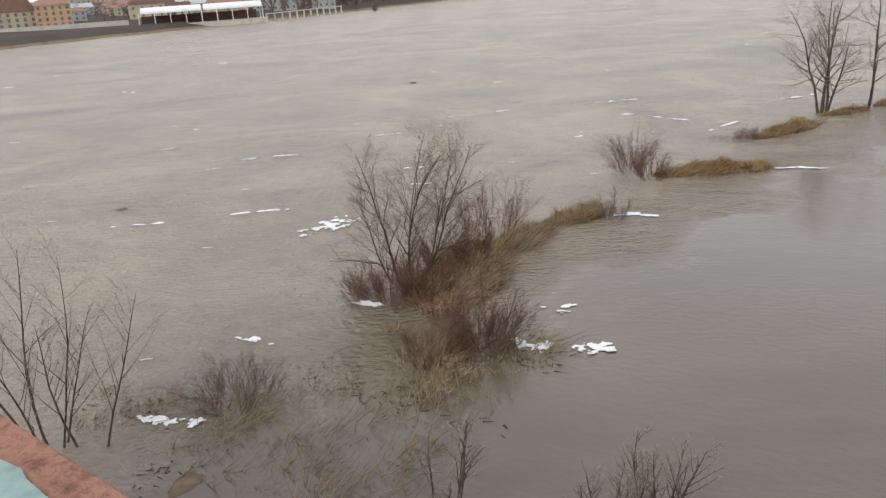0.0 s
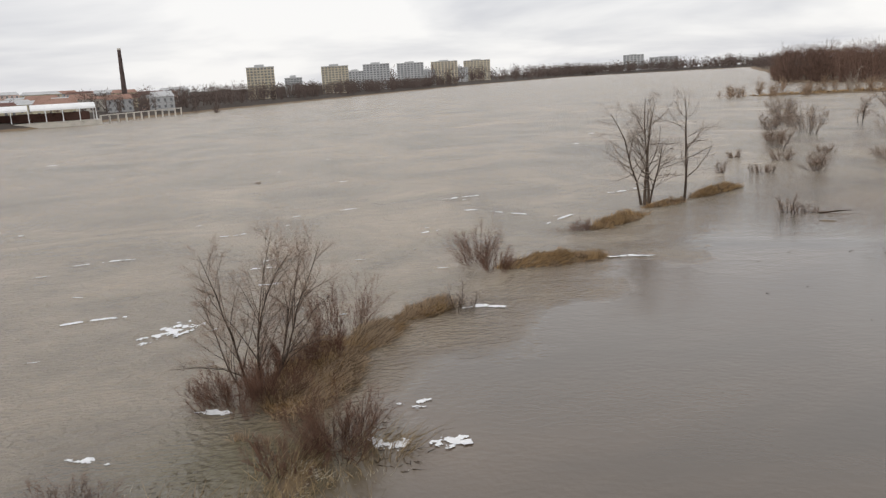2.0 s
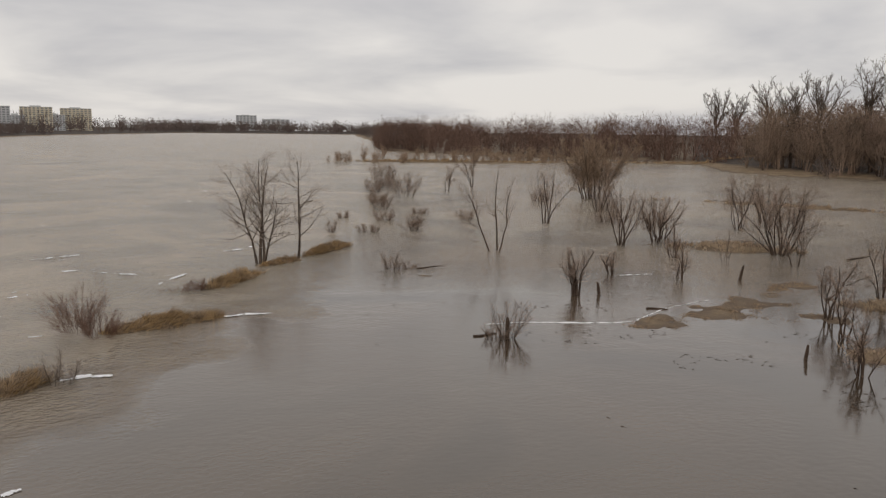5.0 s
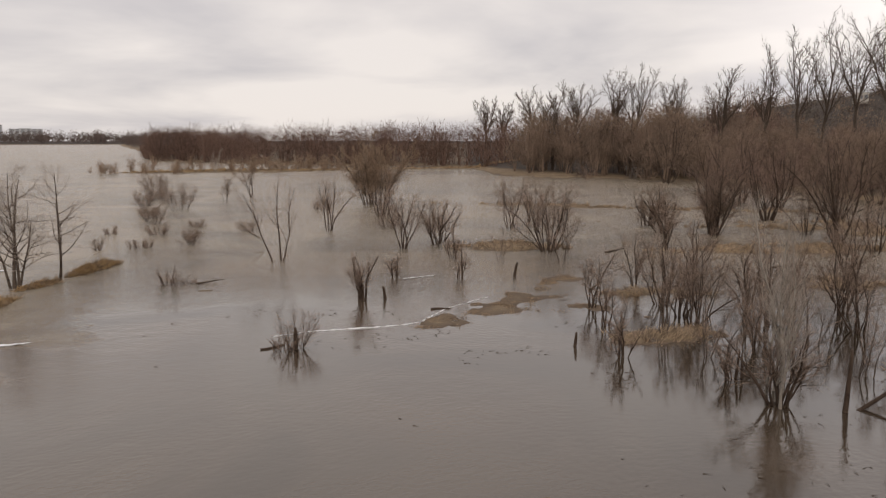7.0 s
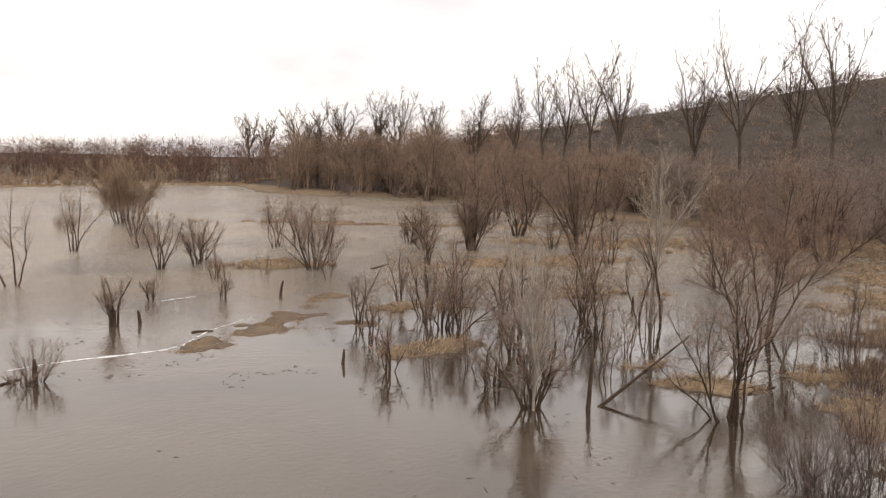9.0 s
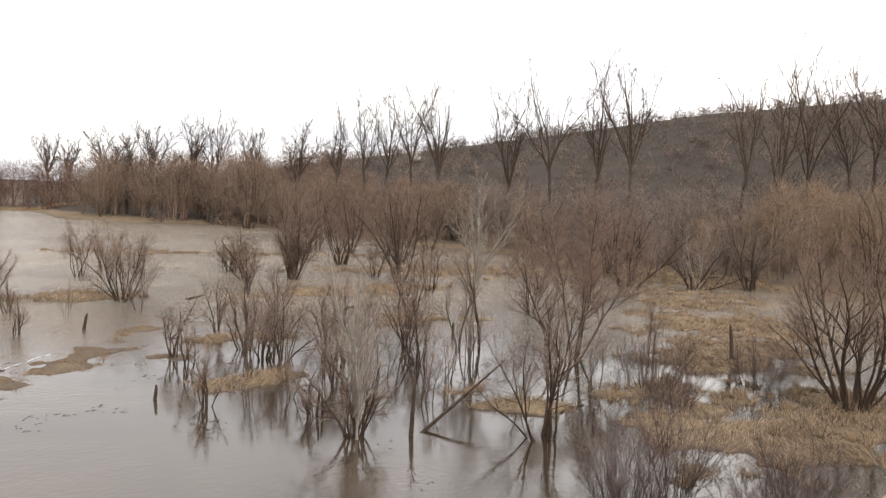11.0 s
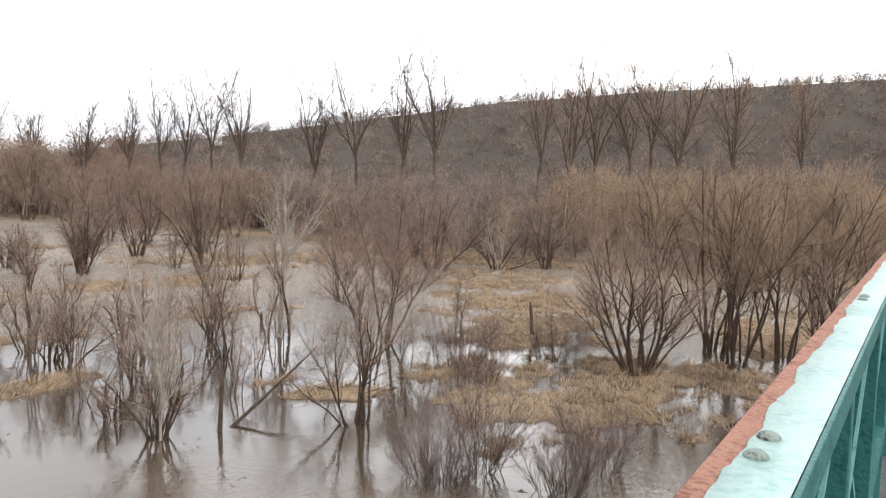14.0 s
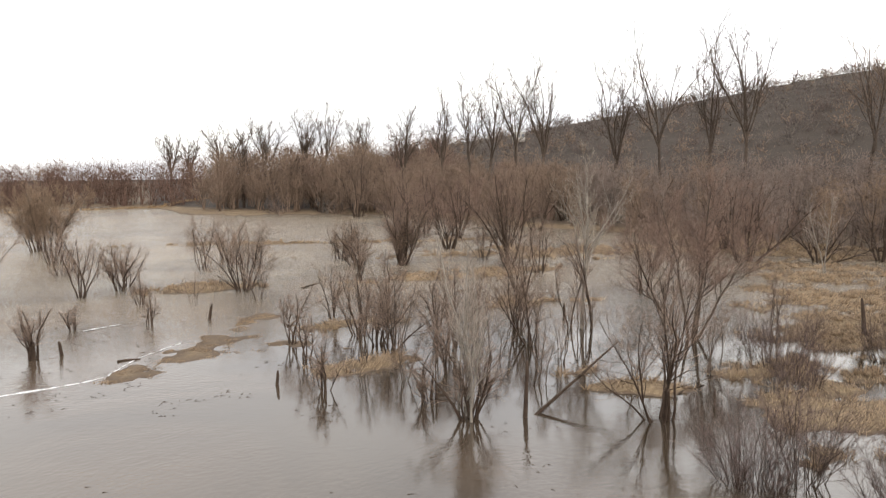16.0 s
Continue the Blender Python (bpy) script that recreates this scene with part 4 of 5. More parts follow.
# ---- woods ----
def fuzzy(seed, limbs, twigs, r, wide=0.42, foot=0.12, stems=3):
    """A bare tree one metre tall: stems, limbs to a rounded crown of several clumps, and fine twigs all over it."""
    rng = np.random.default_rng(seed)
    count = 7
    turn = np.arange(count) * 2.4 + rng.random()
    high = np.linspace(0.30 + foot, 0.80, count) + rng.normal(0, 0.03, count)
    out = wide * 0.62 * np.sqrt(np.clip(1.05 - high, 0.02, 1)) * rng.uniform(0.4, 1.0, count)
    clumps = np.stack([np.cos(turn) * out, np.sin(turn) * out, high], 1)
    size = rng.uniform(0.75, 1.15, count) * 0.55 * wide

    def crown(n, inner):
        v = unit(rng.normal(0, 1, (n, 3)) + np.array([0, 0, 0.25]))
        k = rng.integers(count, size=n)
        reach = size[k][:, None] * np.array([1, 1, 0.9])
        return clumps[k] + v * reach * (inner + (1.05 - inner) * rng.random((n, 1)) ** 0.8), v

    foot_xy = rng.normal(0, 0.03, (stems, 3)) * np.array([1, 1, 0])
    tip, _ = crown(stems, 0.2)
    pieces = [spikes(foot_xy, np.stack([tip[:, 0] * 0.7, tip[:, 1] * 0.7, np.full(stems, 0.80)], 1), 0.012)]
    tip, _ = crown(limbs, 0.3)
    tip[:, 2] = np.minimum(tip[:, 2], 0.97)
    root = foot_xy[rng.integers(stems, size=limbs)] + np.stack([tip[:, 0] * 0.25, tip[:, 1] * 0.25, np.maximum(foot, tip[:, 2] * rng.uniform(0.2, 0.6, limbs))], 1)
    pieces.append(spikes(root, tip, r * 1.6))
    tip, v = crown(twigs, 0.15)
    tip[:, 2] = np.maximum(tip[:, 2], foot * 0.6)
    root = tip - unit(v + rng.normal(0, 0.35, v.shape) + np.array([0, 0, 0.35])) * rng.uniform(0.07, 0.17, (twigs, 1))
    pieces.append(spikes(root, tip, r * 1.2))
    return merged(pieces)


def wood(name, seed, places, label, mat, low, high, limbs, twigs, r, wide=0.42, foot=0.12, kinds=8, sink=0.2):
    """Many bare trees in one mesh, from a few grown shapes turned and scaled."""
    rng = np.random.default_rng(seed)
    shapes = [fuzzy(seed * 50 + k, limbs, twigs, r / (low + high) * 2, wide, foot) for k in range(kinds)]
    pieces = []
    for (x, y), z in zip(places, land(places[:, 0], places[:, 1])):
        v, f = shapes[rng.integers(kinds)]
        a, h = rng.random() * 6.283, rng.uniform(low, high)
        w = h * rng.uniform(0.85, 1.25)
        c, s = math.cos(a) * w, math.sin(a) * w
        pieces.append((np.stack([v[:, 0] * c - v[:, 1] * s + x, v[:, 0] * s + v[:, 1] * c + y, v[:, 2] * h + z - sink], 1), f))
    return tagged(new(name, tri_mesh(name, *merged(pieces), mat)), label, "woodland", kind="stuff")


def along(rng, xs, ys, count, deep, first=0.0):
    """Places behind a line, to its east (deep > 0) or west."""
    seg = np.hypot(np.diff(xs), np.diff(ys))
    s = rng.random(count) * seg.sum()
    cum = np.concatenate([[0], np.cumsum(seg)])
    x, y = np.interp(s, cum, xs), np.interp(s, cum, ys)
    return np.stack([x + first + deep * rng.random(count) ** 1.3, y + rng.normal(0, 3, count)], 1)


R = np.random.default_rng(77)
EX, EY = EDGE_X, EDGE_Y
near = (EY >= -60) & (EY <= 225)
edge_places = along(R, EX[near], EY[near], 330, 60, 3)
bearing = np.degrees(np.arctan2(edge_places[:, 0], edge_places[:, 1])) + R.normal(0, 7, 330)
front = edge_places[bearing < 66]
wood("flood_forest", 21, front[::2], "dense bare brown riverside wood at the flood's edge", M_WOOD, 9, 17, 40, 330, 0.028)
wood("red_forest", 36, front[1::2], "dense bare red-brown riverside wood at the flood's edge", M_REDTWIG, 8, 15, 40, 330, 0.028)
wood("grey_forest", 31, edge_places[(bearing >= 66) & (bearing < 86)], "dense bare grey-purple riverside wood", M_GREYWOOD, 8, 13, 40, 330, 0.026)
wood("ochre_forest", 32, edge_places[bearing >= 86], "dense bare orange-brown riverside wood", M_OCHRETWIG, 10, 16, 40, 330, 0.026)
low_places = along(R, EX[near], EY[near], 190, 34, -4)
wood("forest_thicket", 22, low_places[:95], "bare brown undergrowth of the riverside wood", M_WOOD, 3.5, 7.5, 30, 220, 0.024, 0.6, 0.02)
wood("red_thicket", 33, low_places[95:], "bare purple-brown undergrowth of the riverside wood", M_REDTWIG, 3.5, 8, 30, 220, 0.024, 0.6, 0.02)
az_t = R.uniform(37.5, 105, 230)
d_t = np.interp(az_t, [38, 50, 63, 75, 100], [285, 240, 185, 146, 142]) + R.uniform(0, 30, 230)
stand = np.stack([d_t * np.sin(np.radians(az_t)), d_t * np.cos(np.radians(az_t))], 1)
wood("tall_forest", 28, stand[az_t < 50], "tall bare brown trees massed behind the flooded shore", M_WOOD, 17, 24, 70, 440, 0.045, 0.46, 0.06)
wood("back_forest", 39, stand[(az_t >= 50) & (az_t < 64)], "bare grey-brown wood behind the flooded shore", M_WOOD, 12, 17, 50, 340, 0.04, 0.48, 0.06)
wood("rising_forest", 40, stand[(az_t >= 64) & (az_t < 84)], "bare grey wood at the foot of the scarp", M_GREYWOOD, 11, 16, 40, 300, 0.032, 0.5, 0.06)
wood("orange_forest", 41, stand[az_t >= 84], "bare orange-brown wood at the foot of the scarp", M_OCHRETWIG, 13, 18.5, 40, 300, 0.032, 0.5, 0.06)
mid = (EY >= 190) & (EY <= 800)
wood("middle_forest", 23, along(R, EX[mid], EY[mid], 330, 70, 0), "bare brown wood along the far flooded shore", M_SHOREWOOD, 16.5, 21.5, 20, 190, 0.065, 0.62, 0.0)
wood("shore_thicket", 35, along(R, EX[mid], EY[mid], 260, 10, -4), "low bare red-brown bushes along the far flooded shore", M_SHOREWOOD, 5, 10, 8, 80, 0.055, 0.7, 0.0)
wood("strand_bushes", 29, np.stack([R.uniform(45, 140, 60), 316 + R.normal(0, 3, 60) - np.linspace(0, 22, 60)], 1), "low ochre bushes on a far strip of land", M_OCHRETWIG, 2.5, 8, 20, 120, 0.05, 0.6, 0.0)
far = EY >= 490
wood("far_forest", 24, along(R, EX[far], EY[far], 240, 260, 4), "distant dark bare wood on the river bank", M_FARWOOD, 16, 22, 8, 76, 0.18, 0.6, 0.0, 4)
BX, BY = np.array([-262, -256, -240, -226, 0, 500.0]), np.array([440, 600, 1000, 1400, 3000, 4600.0])
wood("bank_forest", 25, along(R, BX[:4], BY[:4], 400, -60, -2), "dark bare wood along the far river bank", M_FARWOOD, 12, 17, 8, 56, 0.15, 0.6, 0.0, 5)
wood("horizon_forest", 26, along(R, BX[3:], BY[3:], 280, -250, -5), "distant dark wood at the horizon", M_FARWOOD, 24, 38, 6, 40, 0.6, 0.7, 0.0, 3)
az_f = np.radians(R.uniform(-4, 13, 260))
d_f = R.uniform(2560, 3000, 260)
wood("skyline_forest", 34, np.stack([d_f * np.sin(az_f), d_f * np.cos(az_f)], 1), "low dark wooded skyline beyond the river's bend", M_FARWOOD, 26, 40, 6, 40, 0.8, 0.8, 0.0, 3)
ang_h = np.radians(R.uniform(42, 112, 1900))
rad_h = 245 + 212 * R.random(1900) ** 0.7
slope = np.stack([rad_h * np.sin(ang_h), rad_h * np.cos(ang_h)], 1)
wood("scarp_forest", 27, slope[::2], "bare grey-brown wood covering the scarp", M_SCARP, 5, 8, 4, 44, 0.11, 0.8, 0.0, 6, 1.0)
wood("scarp_brown_wood", 37, slope[1::4], "bare dark brown trees on the scarp", M_FARWOOD, 5, 8.5, 4, 44, 0.11, 0.8, 0.0, 6, 1.0)
wood("scarp_red_wood", 38, slope[3::4], "bare reddish trees on the scarp", M_WOOD, 5, 8, 4, 44, 0.11, 0.8, 0.0, 6, 1.0)

def poplar_of(seed, height, wide, leaders, r0, twig):
    """A bare poplar: a short trunk that forks into rising leaders, with sprays of twigs to their tips."""
    rng = np.random.default_rng(seed)
    fork = height * rng.uniform(0.34, 0.46)
    P0 = bend(rng, np.array([[0, 0, -0.3]]), np.array([[0, 0, 1.0]]), fork + 0.3, 5, 0.035, 0.0)
    R0 = r0 * np.linspace(1.25, 0.75, 6)[None]
    phi = np.arange(leaders) * 2.399 + rng.random() * 6
    out = np.stack([np.cos(phi), np.sin(phi), 0 * phi], 1)
    rise = height - fork
    slope = wide * 0.5 / rise * rng.uniform(0.3, 1.25, leaders)
    slope[0] *= 0.2
    way = unit(out * slope[:, None] * 1.35 + np.array([0, 0, 1.0]))
    long = rise * rng.uniform(0.6, 0.92, leaders) * np.sqrt(1 + slope ** 2)
    long[0] = rise * 0.93
    start = P0[:, -1] * np.ones((leaders, 1)) - np.array([0, 0, 1.0]) * rng.uniform(0, 0.18, (leaders, 1)) * fork
    P1 = bend(rng, start, way, long, 7, 0.13, 0.06)
    R1 = r0 * rng.uniform(0.45, 0.65, (leaders, 1)) * np.linspace(1, 0.18, 8)[None]
    s, w, L, r = shoots(rng, P1, R1, 10, 0.12, 1.0, 42, 0.36, 0.14)
    L = np.maximum(L, rise * rng.uniform(0.10, 0.2, len(L)))
    P2 = bend(rng, s, w, L, 4, 0.13, 0.12)
    R2 = np.maximum(r, twig * 1.9)[:, None] * np.linspace(1, 0.4, 5)[None]
    s, w, L, r = shoots(rng, P2, R2, 6, 0.10, 1.0, 38, 0.5, 0.14)
    L = np.maximum(L, rise * rng.uniform(0.05, 0.10, len(L)))
    P3 = bend(rng, s, w, L, 2, 0.12, 0.08)
    s, w, L, r = shoots(rng, P3, np.full((len(P3), 3), twig), 2, 0.1, 0.9, 34, 0.8, 0.1)
    return merged([tubes(P0, R0, 8), tubes(P1, R1, 6), tubes(P2, R2, 3)]), merged([tubes(P3, twig * np.ones((len(P3), 1)) * np.array([[1.1, 0.9, 0.5]]), 3), spikes(s, s + w * L[:, None], twig * 0.8)])


# bearing, height of the top over the eye, and breadth of the crown, in degrees; how many stems
for az, el, broad, n in ((35.5, 3.1, 1.9, 2), (36.8, 2.7, 1.5, 2), (38.9, 3.7, 2.6, 3), (40.2, 3.7, 1.9, 2), (41.5, 4.2, 2.4, 2), (44.2, 4.5, 2.2, 2), (46.0, 4.9, 2.2, 2), (48.6, 4.4, 2.8, 2),
                         (51.6, 4.2, 2.1, 2), (54.5, 5.5, 1.7, 1), (56.4, 6.0, 1.7, 1), (57.7, 6.3, 1.7, 1), (59.5, 6.9, 1.9, 1), (61.6, 7.3, 2.6, 2), (66.2, 7.4, 3.3, 2), (69.6, 8.8, 3.3, 1),
                         (72.6, 9.0, 2.0, 1), (75.2, 9.1, 5.6, 2), (82.4, 8.6, 1.7, 1), (85.0, 9.2, 2.1, 1), (86.7, 9.3, 2.2, 2), (88.8, 8.5, 1.3, 1), (90.6, 9.1, 1.9, 1), (92.2, 8.8, 2.8, 2),
                         (96.3, 9.0, 2.2, 2), (100, 8.2, 1.9, 1)):
    d = float(np.interp(az, [35, 37.5, 39, 45, 50, 63, 68, 75, 100], [450, 430, 310, 290, 270, 222, 195, 178, 172])) + 8 * math.sin(az * 7)
    x, y = d * math.sin(radians(az)), d * math.cos(radians(az))
    tall = (EYE + d * math.tan(radians(el)) - max(ground_at(x, y), -0.5)) * (1.05 if az < 50 else 1.15)
    e = thing("poplar_tree", x, y, max(ground_at(x, y), -0.5), "tall dark bare poplar with rising limbs above the riverside wood", "tree", "tall poplars")
    limbs, fine = poplar_of(int(az * 10), tall, d * math.tan(radians(broad)), 4 + n + int(broad > 2.5), 0.17 + d / 900, 0.00017 * d)
    for nm, geo, mat in (("trunk", limbs, M_BARK), ("crown", fine, M_BARK if az < 80 else M_WOOD)):
        ob = new(nm, tri_mesh(nm, *geo, mat))
        ob.parent = e

e = thing("pale_tree", 55.2, 26.6, -0.45, "tall slender pale tree with a dense broom-like bare crown", "tree")
limbs, fine = poplar_of(7, 14.4, 3.6, 8, 0.13, 0.0065)
for nm, geo, mat in (("trunk", limbs, M_PALEBARK), ("crown", fine, M_PALETWIG)):
    ob = new(nm, tri_mesh(nm, *geo, mat))
    ob.parent = e
for x, y, h, n in ((55.9, 26.0, 8.5, 2), (54.6, 27.2, 7.0, 2)):
    tree("dark_willow", x, y, "dark slender willow stems beside a pale tree in the flood", "tree", bark=M_SNAG, height=h, stems=n, r0=0.09, twig=0.008, **{**WILLOW, "lean": 9, "base": 0.4, "low": 0.4})

# ---- the town across the river ----
M_PLASTER = mottled("cream_plaster", (0.42, 0.36, 0.26), (0.56, 0.50, 0.38), 0.1, 1.0, 0.9)
M_PANEL = mottled("grey_panel", (0.36, 0.37, 0.38), (0.50, 0.51, 0.52), 0.1, 1.0, 0.9)
M_WINDOW = mottled("dark_window_glass", (0.12, 0.125, 0.135), (0.22, 0.23, 0.245), 0.5, 3.0, 0.15)
M_BRICK = mottled("dark_red_brick", (0.10, 0.055, 0.045), (0.16, 0.09, 0.075), 0.3, 2.0, 0.95)
M_SOOT = mottled("sooty_brick", (0.055, 0.042, 0.042), (0.10, 0.075, 0.07), 0.3, 2.0, 0.95)
M_WHITE = mottled("white_membrane", (0.68, 0.69, 0.70), (0.82, 0.83, 0.84), 0.2, 2.0, 0.6)
M_CONCRETE = mottled("pale_concrete", (0.40, 0.38, 0.34), (0.58, 0.55, 0.50), 0.3, 3.0, 0.9)
M_ORANGE = mottled("orange_plaster", (0.50, 0.30, 0.16), (0.62, 0.40, 0.24), 0.2, 2.0, 0.9)
M_PINK = mottled("pink_plaster", (0.46, 0.34, 0.29), (0.60, 0.47, 0.41), 0.2, 2.0, 0.9)
M_TILE = mottled("red_roof_tiles", (0.20, 0.12, 0.095), (0.32, 0.20, 0.16), 0.2, 2.0, 0.9)
M_LAWN = mottled("winter_lawn", (0.10, 0.10, 0.035), (0.20, 0.18, 0.07), 0.2, 2.0, 0.95)


def block(name, az, d, width, height, depth, mat, label, floors=10, bays=6, roof=None):
    """A block of flats, turned towards the bridge, with a row of windows on each storey."""
    x, y = d * math.sin(radians(az)), d * math.cos(radians(az))
    z = ground_at(x, y)
    e = thing(name, x, y, z, label, "building", "town buildings")
    e.rotation_euler = (0, 0, radians(-az))
    bm = box(bmesh.new(), -width / 2, width / 2, -depth / 2, depth / 2, -1, height, 0.15)
    part("wall", bm, mat, e)
    part("roof", box(box(bmesh.new(), -width / 2 - 0.3, width / 2 + 0.3, -depth / 2 - 0.3, depth / 2 + 0.3, height + 0.004, height + 0.7),
                     -width * 0.2, width * 0.15, -depth / 4, depth / 4, height + 0.7, height + 3), M_PANEL if roof is None else roof, e)
    step, bay = height / floors, width / bays
    win = bpy.data.meshes.new("window")
    b2 = box(bmesh.new(), -bay * 0.31, bay * 0.31, -0.12, 0.1, -step * 0.28, step * 0.28)
    b2.to_mesh(win)
    b2.free()
    win.materials.append(M_WINDOW)
    for f in range(floors):
        for c in range(bays):
            ob = new("window", win)
            ob.parent = e
            ob.location = (-width / 2 + (c + 0.5) * bay, -depth / 2 - 0.02, (f + 0.55) * step)
    return e


for az, el, d, mat in ((-23.1, 1.63, 808, 0), (-18.0, 1.43, 1000, 0), (-15.1, 1.41, 1200, 1), (-12.7, 1.35, 1400, 1), (-10.3, 1.33, 1700, 0), (-8.0, 1.27, 2100, 0)):
    x, y = d * math.sin(radians(az)), d * math.cos(radians(az))
    block("apartment_block", az, d, d * 0.0325, EYE + d * math.tan(radians(el)) - ground_at(x, y) - 2, 16, M_PANEL if mat else M_PLASTER,
          ("pale grey" if mat else "cream") + " concrete block of flats across the river", 11, 8)
for az, el, d, w in ((-20.9, 0.8, 870, 18), (-16.6, 1.0, 1150, 26), (-11.5, 0.8, 1560, 30), (-9.2, 0.85, 1900, 36), (2.8, 1.0, 3300, 80), (4.8, 0.75, 3300, 110)):
    x, y = d * math.sin(radians(az)), d * math.cos(radians(az))
    block("distant_block", az, d, w, EYE + d * math.tan(radians(el)) - ground_at(x, y) - 2, 14, M_PANEL, "small pale block of flats far off beyond the woods", 8, 6)


def house(az, d, width, height, depth, mat, label, rise=3.0, roof=None, floors=2, bays=4):
    x, y = d * math.sin(radians(az)), d * math.cos(radians(az))
    e = thing("town_house", x, y, ground_at(x, y), label, "house", "town houses")
    e.rotation_euler = (0, 0, radians(-az))
    part("wall", box(bmesh.new(), -width / 2, width / 2, -depth / 2, depth / 2, -1, height), mat, e)
    bm = bmesh.new()
    w, dp = width / 2 + 0.4, depth / 2 + 0.4
    vs = [bm.verts.new(p) for p in ((-w, -dp, height), (w, -dp, height), (w, dp, height), (-w, dp, height), (-w * 0.8, 0, height + rise), (w * 0.8, 0, height + rise))]
    for f in ((0, 1, 5, 4), (2, 3, 4, 5), (1, 2, 5), (3, 0, 4), (3, 2, 1, 0)):
        bm.faces.new([vs[k] for k in f])
    part("roof", bm, roof or M_TILE, e)
    win = bpy.data.meshes.new("window")
    b2 = box(bmesh.new(), -0.7, 0.7, -0.1, 0.1, -0.8, 0.8)
    b2.to_mesh(win)
    b2.free()
    win.materials.append(M_WINDOW)
    for f in range(floors):
        for c in range(bays):
            ob = new("window", win)
            ob.parent = e
            ob.location = (-width / 2 + (c + 0.5) * width / bays, -depth / 2 - 0.02, (f + 0.5) * height / floors)
    return e


for az, d, w in ((59.8, 385, 6),):
    e = house(az, d, w, 3.5, 6, M_CONCRETE, "small pale house among the trees of the scarp", 1.8, M_PANEL, 1, 3)
    e.location.z += 2
RH = random.Random(4)
for k in range(30):
    az = -53 + k * 0.8 + RH.uniform(-0.3, 0.3)
    d = RH.uniform(520, 680) - (30 if k < 8 else 0)
    mat, lab = RH.choice(((M_PINK, "pink plastered town house with red tiled roof"), (M_PLASTER, "cream plastered town house with red roof"), (M_PANEL, "pale grey town house with red roof"), (M_CONCRETE, "light town house with red tiled roof")))
    house(az, d, RH.uniform(14, 26), RH.uniform(5, 8.5), 11, mat, lab, RH.uniform(2, 3.5), RH.choice((M_TILE, M_TILE, M_PANEL, M_BRICK)))
house(-46.8, 470, 17, 11, 12, M_ORANGE, "orange plastered four-storey house by the river", 2.5, M_TILE, 4, 5)
house(-49.6, 480, 30, 8, 14, M_PLASTER, "yellow-ochre plastered house under a large dark red roof", 6.5, M_BRICK, 3, 8)
for k in range(30):
    az, d = -53 + k * 0.83 + RH.uniform(-0.3, 0.3), RH.uniform(700, 900)
    mat, lab = RH.choice(((M_PINK, "pink plastered house on the rise behind the quay"), (M_PLASTER, "cream plastered house on the rise behind the quay"), (M_PANEL, "pale grey house on the rise behind the quay")))
    house(az, d, RH.uniform(18, 36), RH.uniform(6, 11), 12, mat, lab, RH.uniform(1.5, 4), RH.choice((M_TILE, M_BRICK, M_PANEL)), 3, 6)
az_v, d_v = np.radians(R.uniform(-54, -26, 180)), R.uniform(480, 860, 180)
wood("town_trees", 36, np.stack([d_v * np.sin(az_v), d_v * np.cos(az_v)], 1), "dark bare trees among the town houses", M_FARWOOD, 6, 12, 10, 60, 0.09, 0.5, 0.1, 4)

# the brick chimney
d, az = 600, -32.0
e = thing("factory_chimney", d * math.sin(radians(az)), d * math.cos(radians(az)), ground_at(d * math.sin(radians(az)), d * math.cos(radians(az))), "tall dark brick factory chimney with a pale rim", "chimney")
for nm, z0, z1, r0, r1, mat in (("shaft", -1, 40.5, 2.0, 1.15, M_SOOT), ("rim", 40.504, 41.6, 1.3, 1.3, M_CONCRETE)):
    bm = bmesh.new()
    bmesh.ops.create_cone(bm, cap_ends=True, segments=20, radius1=r0, radius2=r1, depth=z1 - z0, matrix=Matrix.Translation((0, 0, (z0 + z1) / 2)))
    part(nm, bm, mat, e)

# the riverside shelter with its vaulted white roofs
A, B = Vector((-284, 316, 0)), Vector((-238, 352, 0))
e = thing("riverside_pavilion", A.x, A.y, 2.0, "long open pavilion with two vaulted white roofs on slender posts", "pavilion")
e.rotation_euler = (0, 0, math.atan2(B.y - A.y, B.x - A.x))
length = (B - A).length
for k in range(2):
    x0, x1 = 2 + k * (length / 2), (k + 1) * length / 2 + 1
    bm = bmesh.new()
    prof = [(9 * math.cos(a) + 5, 6.2 + 2.6 * math.sin(a)) for a in np.linspace(0.0, math.pi, 13)]
    rings = [[bm.verts.new((x, py, pz - dz)) for py, pz in prof] for x, dz in ((x0, 0), (x1, 0), (x1, 0.25), (x0, 0.25))]
    for a, b in ((0, 1), (1, 2), (2, 3), (3, 0)):
        for q in range(12):
            bm.faces.new((rings[a][q], rings[a][q + 1], rings[b][q + 1], rings[b][q]))
    part("vault", bm, M_WHITE, e, "white membrane vault")
for k in range(9):
    for yy in (-4, 14):
        part("post", box(bmesh.new(), k * length / 8 - 0.2 + 1, k * length / 8 + 0.2 + 1, yy - 0.2, yy + 0.2, -2.5, 6.3), M_WHITE, e)
part("terrace", box(bmesh.new(), -3, length + 3, -6, 16, -3, 0.4), M_CONCRETE, e)
part("back_wall", box(bmesh.new(), 1, length - 1, 12, 13, 0.404, 4.5), M_BRICK, e, "dark shaded back wall")

